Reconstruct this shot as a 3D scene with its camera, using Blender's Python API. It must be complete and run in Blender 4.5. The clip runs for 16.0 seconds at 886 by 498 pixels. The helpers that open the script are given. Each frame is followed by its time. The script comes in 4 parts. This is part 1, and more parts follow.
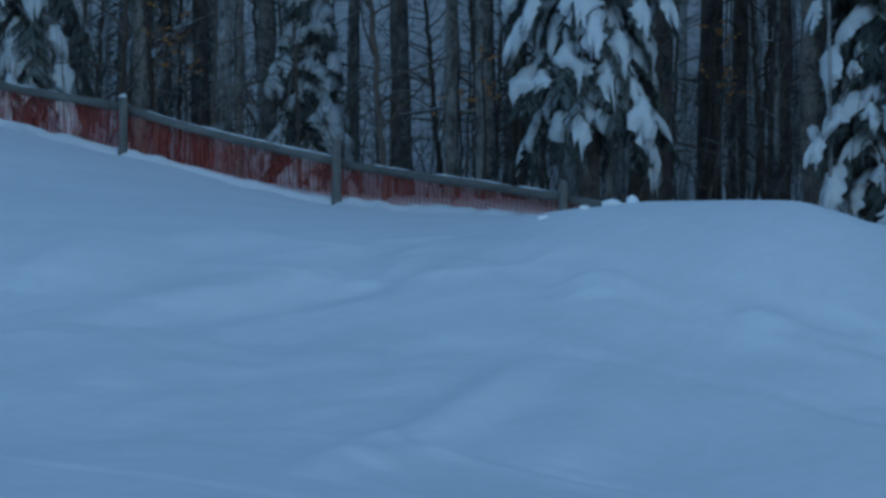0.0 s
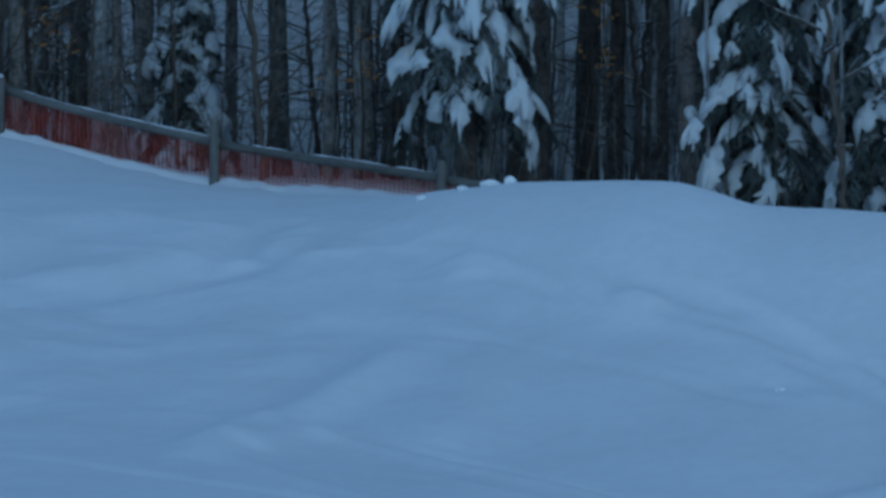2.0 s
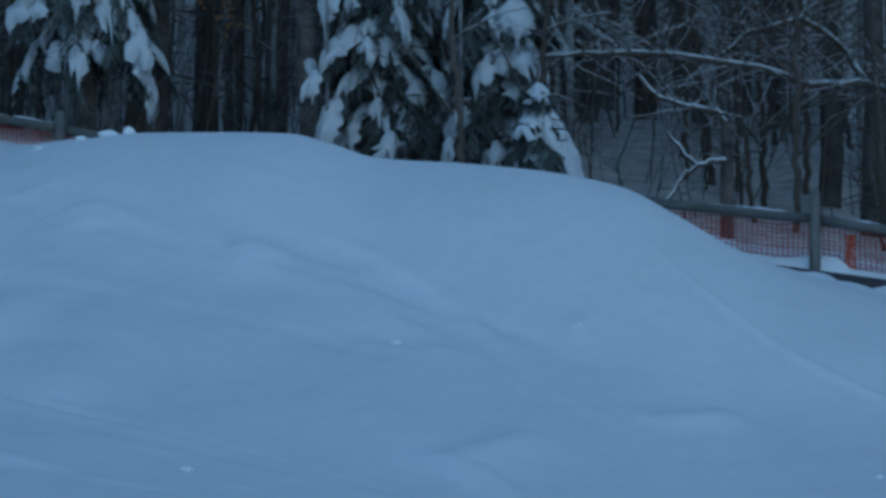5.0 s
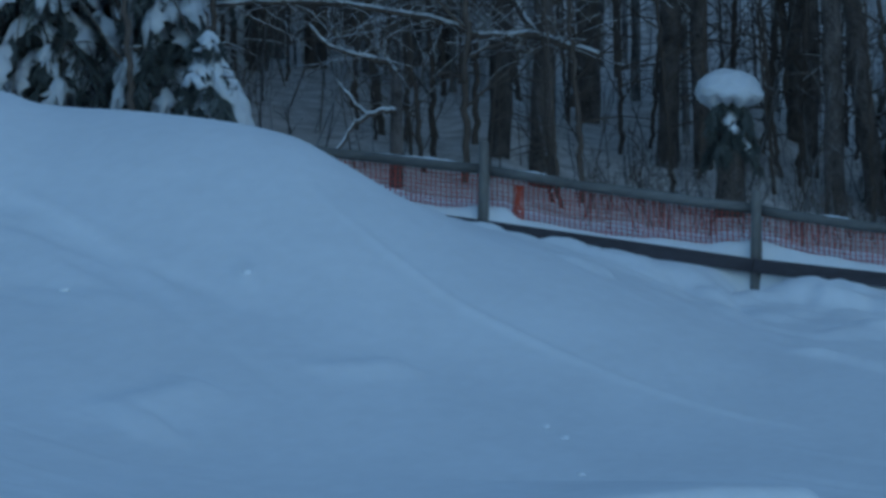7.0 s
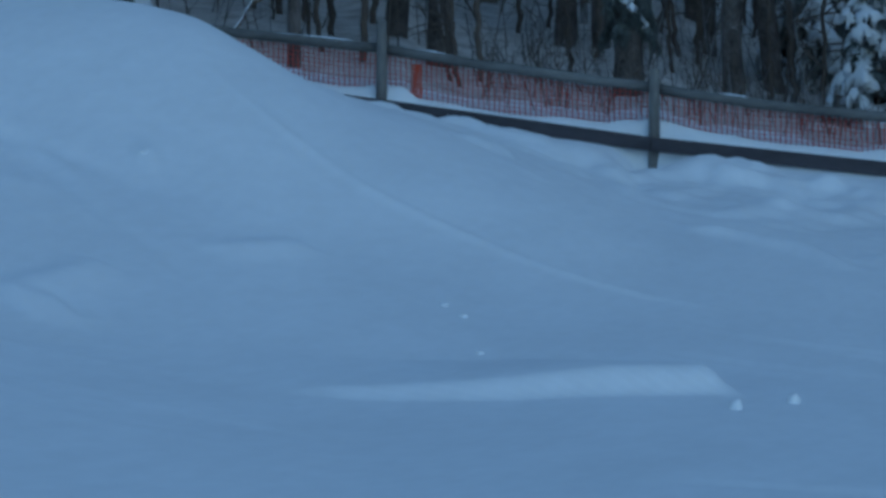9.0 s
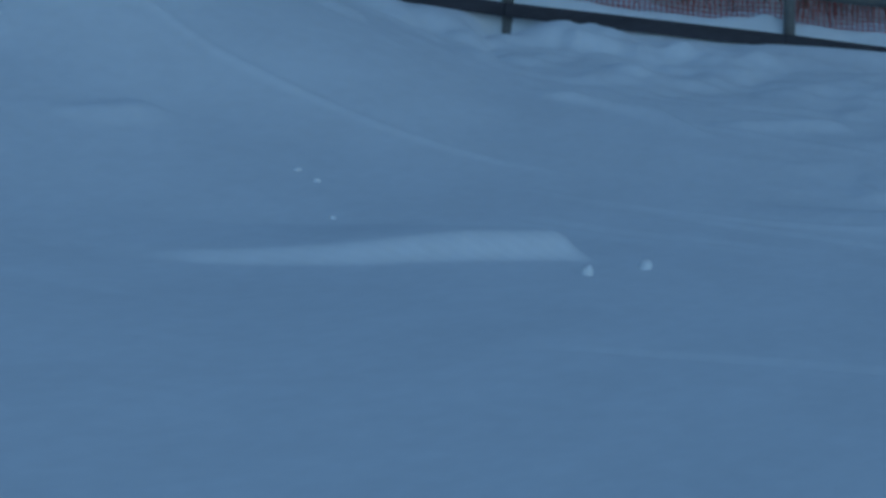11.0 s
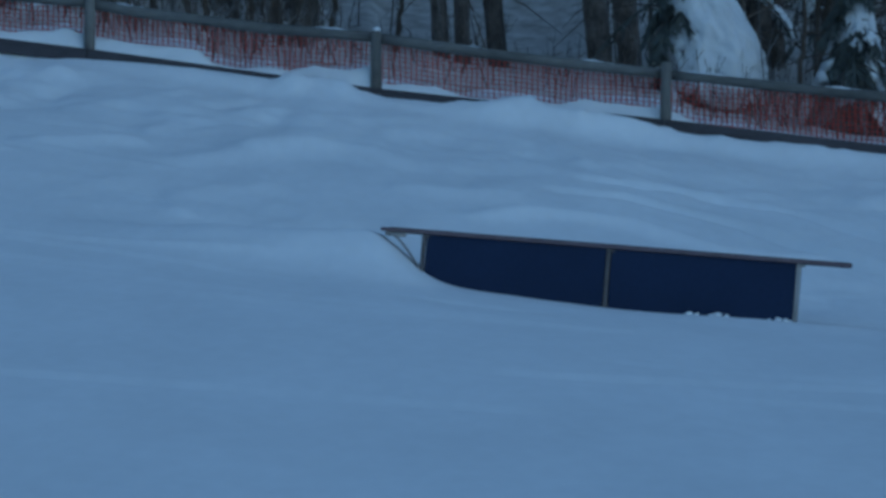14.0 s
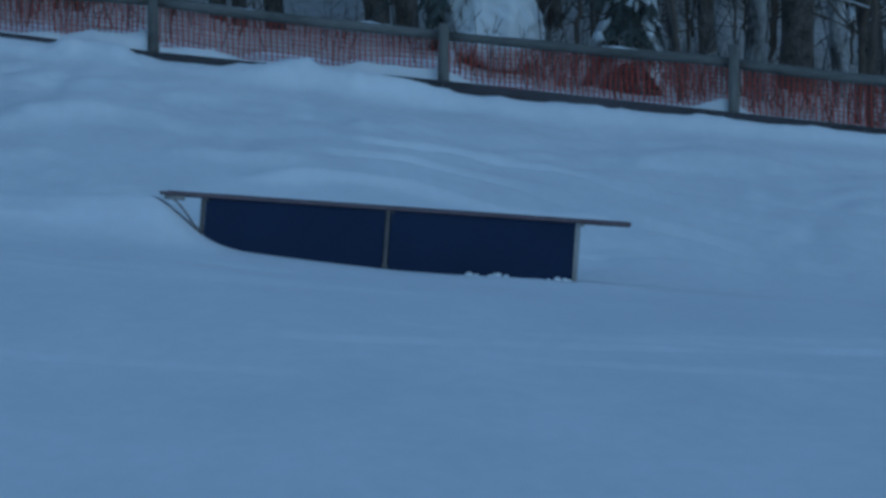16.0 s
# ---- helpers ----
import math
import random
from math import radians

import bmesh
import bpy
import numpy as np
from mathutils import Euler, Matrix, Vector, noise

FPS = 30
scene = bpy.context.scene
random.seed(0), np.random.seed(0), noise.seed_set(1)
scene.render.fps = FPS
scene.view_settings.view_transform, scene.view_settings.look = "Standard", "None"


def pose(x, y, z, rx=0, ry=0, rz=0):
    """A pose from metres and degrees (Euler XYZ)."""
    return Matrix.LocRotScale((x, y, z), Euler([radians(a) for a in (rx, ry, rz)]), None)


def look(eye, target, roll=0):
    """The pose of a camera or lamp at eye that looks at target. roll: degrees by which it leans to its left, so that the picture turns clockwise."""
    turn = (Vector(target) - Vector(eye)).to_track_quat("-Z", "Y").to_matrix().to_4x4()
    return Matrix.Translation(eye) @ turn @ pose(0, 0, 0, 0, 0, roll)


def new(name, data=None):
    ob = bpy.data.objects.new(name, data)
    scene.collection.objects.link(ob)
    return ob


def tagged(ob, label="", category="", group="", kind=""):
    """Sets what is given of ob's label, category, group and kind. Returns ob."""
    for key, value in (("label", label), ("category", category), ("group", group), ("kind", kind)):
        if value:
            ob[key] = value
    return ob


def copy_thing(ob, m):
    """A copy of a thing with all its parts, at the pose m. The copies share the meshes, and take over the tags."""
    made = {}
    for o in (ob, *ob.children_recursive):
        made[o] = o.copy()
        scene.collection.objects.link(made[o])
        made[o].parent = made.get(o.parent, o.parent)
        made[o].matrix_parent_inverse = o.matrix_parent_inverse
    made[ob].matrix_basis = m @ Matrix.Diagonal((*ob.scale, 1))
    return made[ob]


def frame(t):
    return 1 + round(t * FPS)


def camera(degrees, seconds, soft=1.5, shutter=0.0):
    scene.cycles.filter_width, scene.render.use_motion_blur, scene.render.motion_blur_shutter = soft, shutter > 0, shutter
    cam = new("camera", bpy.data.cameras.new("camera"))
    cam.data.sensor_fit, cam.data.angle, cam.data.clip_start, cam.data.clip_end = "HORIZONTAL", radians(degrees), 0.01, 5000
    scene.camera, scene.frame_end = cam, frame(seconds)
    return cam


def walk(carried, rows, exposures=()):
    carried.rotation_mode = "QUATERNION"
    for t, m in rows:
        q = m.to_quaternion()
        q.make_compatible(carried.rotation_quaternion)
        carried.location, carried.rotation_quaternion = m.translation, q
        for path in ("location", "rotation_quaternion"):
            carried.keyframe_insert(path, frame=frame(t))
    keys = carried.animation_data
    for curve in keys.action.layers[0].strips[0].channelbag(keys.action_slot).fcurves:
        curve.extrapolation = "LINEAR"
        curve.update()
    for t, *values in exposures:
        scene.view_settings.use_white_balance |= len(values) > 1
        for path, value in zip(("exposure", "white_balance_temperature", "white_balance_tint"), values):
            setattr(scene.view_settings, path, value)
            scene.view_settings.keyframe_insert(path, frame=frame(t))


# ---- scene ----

# ---------------------------------------------------------------- camera
# a long lens on a fixed stand, panning down the slope: seconds, yaw, pitch, roll
PATH = [
    (0.0, 25.151, 4.907, -0.120), (0.5, 24.801, 4.944, -0.120), (1.0, 24.478, 4.792, -0.080),
    (1.5, 24.084, 4.690, -0.050), (2.0, 23.487, 4.643, 0.020), (2.5, 22.909, 4.582, 0.059),
    (3.0, 22.124, 4.442, 0.100), (3.2, 21.856, 4.375, 0.080), (5.3, 17.801, 3.885, -0.020),
    (5.5, 17.544, 3.772, -0.020), (6.0, 16.739, 3.548, -0.140), (6.5, 15.124, 3.409, -0.170),
    (7.0, 13.783, 3.297, -0.100), (7.5, 13.273, 3.204, 0.060), (8.0, 13.109, 2.924, 0.100),
    (8.5, 12.755, 2.310, 0.260), (8.7, 12.604, 2.046, 0.210), (10.8, 10.779, -0.106, -0.060),
    (11.0, 10.400, -0.184, -0.173), (11.2, 9.541, -0.198, -0.307), (11.5, 6.497, 0.380, -0.450),
    (12.0, 4.328, 0.730, -0.260), (12.5, 3.063, 0.758, -0.280), (13.0, 2.119, 0.498, -0.220),
    (13.5, 1.677, 0.194, -0.220), (14.0, 0.914, 0.036, -0.137), (14.5, 0.000, 0.000, 0.000),
    (15.0, -1.150, -0.124, 0.228), (15.5, -1.945, -0.354, 0.357), (16.0, -2.080, -0.487, 0.442),
]
EYE = 1.6


def aim(yaw, pitch, roll):
    return (Matrix.Translation((0, 0, EYE)) @ Matrix.Rotation(radians(yaw), 4, "Z") @ Matrix.Rotation(radians(pitch), 4, "X")
            @ Matrix.Rotation(radians(roll), 4, "Y") @ Matrix.Rotation(radians(90), 4, "X"))


cam = camera(12.0, 16.0, soft=3.3, shutter=0.3)
walk(cam, [(t, aim(a, b, c)) for t, a, b, c in PATH],
     [(t, e, 5750, -8) for t, e in ((0.0, 0.32), (3.0, 0.33), (6.5, 0.22), (8.5, 0.34), (8.7, 0.34), (11.0, -0.05), (11.6, -0.02), (12.6, 0.17), (16.0, 0.24))])

# ---------------------------------------------------------------- light: open shade under a clear winter sky
world = bpy.data.worlds.new("winter_sky")
scene.world = world
world.use_nodes = True
sky = world.node_tree.nodes.new("ShaderNodeTexSky")
sky.sky_type = "NISHITA"
sky.sun_disc = False
sky.sun_elevation = radians(38)
sky.sun_rotation = radians(135)
sky.air_density, sky.dust_density, sky.ozone_density = 1.0, 0.15, 3.0
world.node_tree.nodes["Background"].inputs["Strength"].default_value = 0.10
world.node_tree.links.new(sky.outputs[0], world.node_tree.nodes["Background"].inputs[0])
sun_data = bpy.data.lights.new("sun", "SUN")
sun_data.energy, sun_data.angle, sun_data.color = 0.05, radians(40), (1.0, 0.97, 0.94)
sun = new("sun", sun_data)
sun.matrix_world = look((31, -31, 34), (0, 0, 0))


# ---------------------------------------------------------------- materials
def material(name, base, rough=0.8, spread=0.25, scale=8.0, fine=60.0, bump=0.3, depth=0.01, metallic=0.0, random_tone=0.0, stretch=(1, 1, 1), second=None, translucent=0.0, shine=0.5, edge=0.18):
    m = bpy.data.materials.new(name)
    m.use_nodes = True
    nt = m.node_tree
    n, l = nt.nodes, nt.links
    b = n["Principled BSDF"]
    b.inputs["Roughness"].default_value = rough
    b.inputs["Metallic"].default_value = metallic
    b.inputs["Specular IOR Level"].default_value = shine
    tc = n.new("ShaderNodeTexCoord")
    mp = n.new("ShaderNodeMapping")
    mp.inputs["Scale"].default_value = stretch
    l.new(tc.outputs["Object"], mp.inputs["Vector"])
    a = n.new("ShaderNodeTexNoise")
    a.inputs["Scale"].default_value, a.inputs["Detail"].default_value = scale, 4
    f = n.new("ShaderNodeTexNoise")
    f.inputs["Scale"].default_value, f.inputs["Detail"].default_value = fine, 3
    l.new(mp.outputs[0], a.inputs["Vector"])
    l.new(mp.outputs[0], f.inputs["Vector"])
    mix = n.new("ShaderNodeMath")
    mix.operation = "MULTIPLY_ADD"
    mix.inputs[1].default_value = 0.6
    l.new(a.outputs[0], mix.inputs[0])
    half = n.new("ShaderNodeMath")
    half.operation = "MULTIPLY"
    half.inputs[1].default_value = 0.4
    l.new(f.outputs[0], half.inputs[0])
    l.new(half.outputs[0], mix.inputs[2])
    ramp = n.new("ShaderNodeValToRGB")
    lo = [c * (1 - spread) for c in base]
    hi = [min(0.95, c * (1 + spread)) for c in (second or base)]
    ramp.color_ramp.elements[0].position, ramp.color_ramp.elements[1].position = 0.5 - edge, 0.5 + edge
    ramp.color_ramp.elements[0].color, ramp.color_ramp.elements[1].color = (*lo, 1), (*hi, 1)
    l.new(mix.outputs[0], ramp.inputs[0])
    colour = ramp.outputs[0]
    if random_tone:
        info = n.new("ShaderNodeObjectInfo")
        hsv = n.new("ShaderNodeHueSaturation")
        mr = n.new("ShaderNodeMapRange")
        mr.inputs["To Min"].default_value, mr.inputs["To Max"].default_value = 1 - random_tone, 1 + random_tone
        l.new(info.outputs["Random"], mr.inputs["Value"])
        l.new(mr.outputs[0], hsv.inputs["Value"])
        l.new(colour, hsv.inputs["Color"])
        colour = hsv.outputs[0]
    l.new(colour, b.inputs["Base Color"])
    bp = n.new("ShaderNodeBump")
    bp.inputs["Strength"].default_value, bp.inputs["Distance"].default_value = bump, depth
    l.new(mix.outputs[0], bp.inputs["Height"])
    l.new(bp.outputs[0], b.inputs["Normal"])
    if translucent:
        b.inputs["Transmission Weight"].default_value = 0.0
        b.inputs["Subsurface Weight"].default_value = 0.0
        tr = n.new("ShaderNodeBsdfTranslucent")
        ms = n.new("ShaderNodeMixShader")
        ms.inputs[0].default_value = translucent
        l.new(colour, tr.inputs["Color"])
        l.new(b.outputs[0], ms.inputs[1])
        l.new(tr.outputs[0], ms.inputs[2])
        l.new(ms.outputs[0], n["Material Output"].inputs["Surface"])
    return m


SNOW = material("piste_snow", (0.80, 0.83, 0.87), 0.6, 0.05, 1.3, 9.0, 0.15, 0.05, shine=0.2, stretch=(1, 0.3, 1))
# forest-floor snow with the shade of the trees put into its colour
SNOW_WOOD_SHADE = material("shaded_wood_snow", (0.42, 0.385, 0.355), 0.7, 0.2, 3.5, 38.0, 0.25, 0.02, shine=0.2, second=(0.61, 0.59, 0.575), edge=0.14)
# snow on trees and fence, a darker tone painted for the forest shade
SNOW_SOFT = material("shaded_tree_snow", (0.60, 0.63, 0.68), 0.6, 0.08, 5.0, 30.0, 0.4, 0.03)
BARK = material("bark_dark", (0.044, 0.036, 0.033), 0.9, 0.45, 5.0, 26.0, 1.0, 0.06, edge=0.15, random_tone=0.35, stretch=(1, 1, 0.8), second=(0.105, 0.092, 0.087))
BARK_FROST = material("bark_frosted", (0.07, 0.06, 0.056), 0.9, 0.45, 5.0, 26.0, 1.0, 0.06, edge=0.12, random_tone=0.35, stretch=(1, 1, 0.8), second=(0.20, 0.19, 0.185))
BARK_PALE = material("bark_pale", (0.08, 0.078, 0.08), 0.85, 0.5, 4.0, 18.0, 0.6, 0.02, edge=0.1, random_tone=0.3, stretch=(1, 1, 0.5), second=(0.22, 0.22, 0.23))
FROST_TWIG = material("frosted_twig", (0.17, 0.17, 0.18), 0.85, 0.4, 5.0, 30.0, 0.3, 0.005, random_tone=0.2, second=(0.36, 0.37, 0.39))
TWIG = material("twig_bark", (0.078, 0.062, 0.052), 0.9, 0.35, 6.0, 40.0, 0.3, 0.005, random_tone=0.3)
NEEDLE = material("needles", (0.055, 0.064, 0.058), 0.8, 0.4, 3.0, 25.0, 0.3, 0.01, random_tone=0.25, second=(0.09, 0.105, 0.105))
POST_WOOD = material("weathered_post_wood", (0.12, 0.117, 0.112), 0.85, 0.45, 5.0, 40.0, 0.5, 0.01, random_tone=0.15, stretch=(1, 1, 0.2))
RAIL_WOOD = material("weathered_rail_wood", (0.11, 0.11, 0.108), 0.85, 0.45, 5.0, 40.0, 0.5, 0.01, random_tone=0.12, stretch=(0.2, 1, 1))
BOARD_WOOD = material("dark_board_wood", (0.050, 0.046, 0.054), 0.85, 0.4, 4.0, 40.0, 0.5, 0.01, random_tone=0.15, stretch=(0.2, 1, 1))
NET = material("orange_net_plastic", (0.46, 0.048, 0.034), 0.55, 0.25, 3.0, 30.0, 0.2, 0.003, translucent=0.15)
# orange of the small flecks that stand in for glints of sun
SUN_GLINT = material("sun_glint", (0.62, 0.31, 0.11), 0.7, 0.3, 9.0, 40.0, 0.2, 0.004, translucent=0.4)
NET_BRIGHT = material("orange_net_fresh", (0.62, 0.085, 0.035), 0.5, 0.15, 3.0, 30.0, 0.2, 0.003, translucent=0.35)
BLUE = material("blue_panel_plastic", (0.016, 0.028, 0.068), 0.7, 0.15, 1.5, 30.0, 0.15, 0.004, shine=0.15)
STEEL = material("scratched_steel", (0.11, 0.10, 0.105), 0.5, 0.3, 8.0, 60.0, 0.2, 0.002, metallic=0.5)
PALE_STEEL = material("frosted_steel", (0.30, 0.29, 0.29), 0.6, 0.35, 9.0, 60.0, 0.3, 0.003, metallic=0.2)
TOP_PLASTIC = material("worn_top_sheet", (0.115, 0.082, 0.098), 0.5, 0.3, 6.0, 50.0, 0.2, 0.003)


# ---------------------------------------------------------------- mesh helpers
def mesh_of(name, verts, faces, mat, smooth=False):
    me = bpy.data.meshes.new(name)
    me.from_pydata(verts, [], faces)
    me.materials.append(mat)
    if smooth:
        me.polygons.foreach_set("use_smooth", [True] * len(me.polygons))
    me.update()
    return me


def part(name, me, parent, label=""):
    ob = new(name, me)
    ob.parent = parent
    return tagged(ob, label)


class Build:
    """Collects vertices and faces of one mesh."""

    def __init__(self):
        self.v, self.f, self.todo = [], [], []

    def tube(self, pts, radii, sides=7, cap=True, wobble=0.0, rng=random):
        pts = [Vector(p) for p in pts]
        start = len(self.v)
        up = Vector((0.31, 0.77, 0.56))
        for i, p in enumerate(pts):
            d = (pts[min(i + 1, len(pts) - 1)] - pts[max(i - 1, 0)]).normalized()
            u = d.cross(up).normalized()
            w = d.cross(u)
            for k in range(sides):
                a = 2 * math.pi * k / sides
                r = radii[i] * (1 + (rng.uniform(-wobble, wobble) if wobble else 0))
                self.v.append(p + (u * math.cos(a) + w * math.sin(a)) * r)
        for i in range(len(pts) - 1):
            for k in range(sides):
                a, b = start + i * sides + k, start + i * sides + (k + 1) % sides
                self.f.append((a, b, b + sides, a + sides))
        if cap:
            self.f.append(tuple(start + k for k in range(sides))[::-1])
            e = start + (len(pts) - 1) * sides
            self.f.append(tuple(e + k for k in range(sides)))

    def box(self, c, sx, sy, sz, m=None):
        start = len(self.v)
        for x in (-1, 1):
            for y in (-1, 1):
                for z in (-1, 1):
                    p = Vector((x * sx / 2, y * sy / 2, z * sz / 2))
                    self.v.append((m @ p if m else p) + Vector(c))
        for q in ((0, 1, 3, 2), (4, 6, 7, 5), (0, 4, 5, 1), (2, 3, 7, 6), (0, 2, 6, 4), (1, 5, 7, 3)):
            self.f.append(tuple(start + i for i in q))

    def mesh(self, name, mat, smooth=False):
        return mesh_of(name, [tuple(p) for p in self.v], self.f, mat, smooth)


def lattice_noise(x, y, seed=0):
    """Smooth value noise on arrays, about -1 to 1."""
    xi, yi = np.floor(x).astype(np.int64), np.floor(y).astype(np.int64)
    fx, fy = x - xi, y - yi
    fx, fy = fx * fx * fx * (fx * (fx * 6 - 15) + 10), fy * fy * fy * (fy * (fy * 6 - 15) + 10)

    def h(i, j):
        k = (i * 374761393 + j * 668265263 + seed * 974634777) & 0xFFFFFFFF
        k = ((k ^ (k >> 13)) * 1274126177) & 0xFFFFFFFF
        return ((k ^ (k >> 16)) & 0xFFFF) / 32767.5 - 1

    a = h(xi, yi) * (1 - fx) + h(xi + 1, yi) * fx
    b = h(xi, yi + 1) * (1 - fx) + h(xi + 1, yi + 1) * fx
    return a * (1 - fy) + b * fy


# ---------------------------------------------------------------- the lie of the land
# the fence line: FENCE_D from the eye at right angles, 3 m from post to post, running down to the right
FENCE_D, FENCE_S0, FENCE_TURN = 43.65, 27.30, radians(2.5)
SPACING = 3.0
# per post, from the top of the slope: elevation of its top and foot, drop of the rail, height of the board
POSTS = {
    -1: (7.46, 6.82, 0.15, None), 0: (6.94, 6.17, 0.13, None), 1: (6.383, 5.53, 0.27, None),
    2: (5.838, 5.24, 0.20, None), 3: (5.45, 4.60, 0.20, None), 4: (5.10, 4.10, 0.22, 0.0),
    5: (4.765, 3.59, 0.30, 0.02), 6: (4.095, 2.95, 0.20, 0.105), 7: (3.434, 2.569, 0.06, 0.065),
    8: (3.00, 2.093, 0.07, 0.035), 9: (2.58, 1.531, 0.12, 0.145), 10: (2.248, 1.10, 0.18, 0.12),
    11: (1.85, 0.68, 0.18, 0.09), 12: (1.46, 0.28, 0.18, 0.09),
}


def fence_xy(s, off=0.0):
    c, n = math.cos(FENCE_TURN), math.sin(FENCE_TURN)
    return n * (FENCE_D + off) + c * (s - FENCE_S0), c * (FENCE_D + off) - n * (s - FENCE_S0)


KS = sorted(POSTS)
POST_S = np.array([SPACING * k for k in KS])
POST_R = np.array([math.hypot(*fence_xy(s)) for s in POST_S])
POST_TOP = EYE + POST_R * np.tan(np.radians([POSTS[k][0] for k in KS]))
POST_FOOT = EYE + POST_R * np.tan(np.radians([POSTS[k][1] for k in KS]))
# height of the snow lying against the net, and of the snow shovelled against the boards, along the fence
EDGE_S = np.array([-3, 0, 3, 6, 9, 12, 14.5, 14.9, 15.25, 15.4, 16.4, 17.0, 17.5, 18.0, 18.3, 19.2, 20.2, 20.75, 21.0, 21.4, 22.15, 22.28, 22.55, 22.9, 23.1, 23.37, 23.7, 23.93, 24.08, 24.6, 24.9, 25.9, 26.15, 26.6, 27.0, 27.3, 28.4, 29.55, 29.9, 30.2, 33, 36])
EDGE_H = np.array([0.05, 0.07, 0.06, 0.04, 0.04, 0.10, 0.13, 0.20, 0.23, 0.14, 0.15, 0.21, 0.24, 0.36, 0.30, 0.22, 0.20, 0.30, 0.25, 0.22, 0.25, 0.13, 0.12, 0.18, 0.165, 0.26, 0.26, 0.34, 0.18, 0.22, 0.165, 0.22, 0.31, 0.32, 0.34, 0.23, 0.19, 0.21, 0.34, 0.20, 0.18, 0.18])
FRONT_S = np.array([11, 15, 17.0, 17.75, 18.3, 19.2, 20.2, 20.9, 22.1, 23.9, 24.1, 25.0, 25.3, 26.6, 27.0, 30])
FRONT_H = np.array([0.0, -0.02, 0.03, 0.08, 0.06, 0.0, -0.05, 0.02, 0.06, 0.04, 0.0, 0.05, 0.13, 0.13, 0.09, 0.09])

BEARING = np.array([-12, -4, 1.5, 6, 9.5, 13, 16, 20, 23.5, 27, 34.0])
KNOTS = np.array([9.0, 14, 20, 26.5, 33, 38.5])
# elevation of the snow seen from the eye, in degrees, at the knots of distance (all but the last)
ELEV = np.array([
    [-9.0, -9.0, -8.9, -8.8, -8.6, -8.3, -8.0, -7.5, -7.1, -6.8, -6.4],
    [-4.7, -4.6, -4.5, -4.4, -4.3, -4.1, -3.8, -3.3, -2.9, -2.5, -2.0],
    [-2.7, -2.5, -2.25, -2.0, -1.85, -1.7, -1.35, -0.7, -0.2, 0.3, 0.9],
    [-1.75, -1.45, -1.0, -0.70, -0.45, -0.35, 0.0, 0.8, 1.4, 1.9, 2.5],
    [-1.50, -1.05, -0.41, 0.18, 0.65, 1.35, 2.3, 3.2, 3.4, 3.5, 4.0],
])
CREST_AT = np.array([-12, -4, 1.5, 6, 9.5, 11.5, 12.6, 13.5, 14.3, 15.1, 15.9, 16.9, 18.0, 19.2, 19.8, 20.4, 21.2, 22.2, 22.6, 23.0, 23.6, 24.3, 25.0, 25.8, 28, 34.0])
CREST = np.array([-0.5, 0.25, 0.85, 1.4, 1.9, 2.75, 3.26, 3.58, 3.97, 4.43, 4.82, 5.02, 5.14, 5.22, 5.40, 5.54, 5.57, 5.56, 5.54, 5.48, 5.38, 5.13, 5.0, 4.95, 5.0, 5.8])


def smooth_interp(x, xs, ys):
    """Monotone cubic through (xs, ys)."""
    h = np.diff(xs)
    d = np.diff(ys) / h
    m = np.zeros_like(ys)
    m[1:-1] = np.where(d[:-1] * d[1:] > 0, 2 * d[:-1] * d[1:] / np.where(d[:-1] + d[1:] == 0, 1, d[:-1] + d[1:]), 0)
    m[0], m[-1] = d[0], d[-1]
    x = np.clip(x, xs[0], xs[-1])
    i = np.clip(np.searchsorted(xs, x) - 1, 0, len(xs) - 2)
    t = (x - xs[i]) / h[i]
    return ((2 * t**3 - 3 * t**2 + 1) * ys[i] + (t**3 - 2 * t**2 + t) * h[i] * m[i] + (3 * t**2 - 2 * t**3) * ys[i + 1] + (t**3 - t**2) * h[i] * m[i + 1])


# ruts (negative) and pushed-up ridges: height, half width, way over the ground
MOUND_TRACKS = [
    (0.08, 0.15, [(-11.77, 23.1), (-12.31, 25.0), (-12.47, 26.5), (-12.73, 27.8), (-13.07, 29.3)]),
    (0.06, 0.15, [(-11.84, 24.1), (-11.99, 25.0), (-11.91, 25.5)]),
    (0.06, 0.32, [(-16.4, 27.1), (-16.6, 28.8), (-16.7, 30.4), (-16.9, 32.1), (-17.5, 34.7)]),
    (0.08, 0.25, [(-17.9, 30.1), (-18.5, 31.9), (-19.0, 33.5)]),
    (0.08, 0.18, [(-14.9, 26.1), (-16.0, 28.2), (-16.1, 29.1)]),
    (-0.06, 0.20, [(-16.6, 33.1), (-16.9, 35.2), (-16.6, 36.2)]),
    (-0.04, 0.35, [(-16.0, 30.7), (-13.2, 25.3)]),
    (0.04, 0.35, [(-13.5, 31.0), (-11.2, 25.5)]),
]
FLANK_TRACKS = [
    (0.016, 0.15, [(-11.9, 32.1), (-11.2, 31.5), (-10.6, 31.0), (-10.0, 30.7)]),
    (-0.011, 0.09, [(-11.84, 32.6), (-11.36, 32.5), (-10.8, 32.1), (-10.2, 31.5), (-9.4, 30.5), (-8.9, 30.1), (-8.1, 29.1), (-7.4, 28.6)]),
    (0.011, 0.09, [(-11.5, 32.7), (-10.7, 32.3), (-10.1, 31.7), (-9.3, 30.7)]),
    (0.06, 0.15, [(-8.9, 26.8), (-8.8, 28.4), (-8.9, 28.9)]),
    (0.05, 0.12, [(-8.5, 30.4), (-8.3, 31.0), (-8.1, 32.0)]),
]
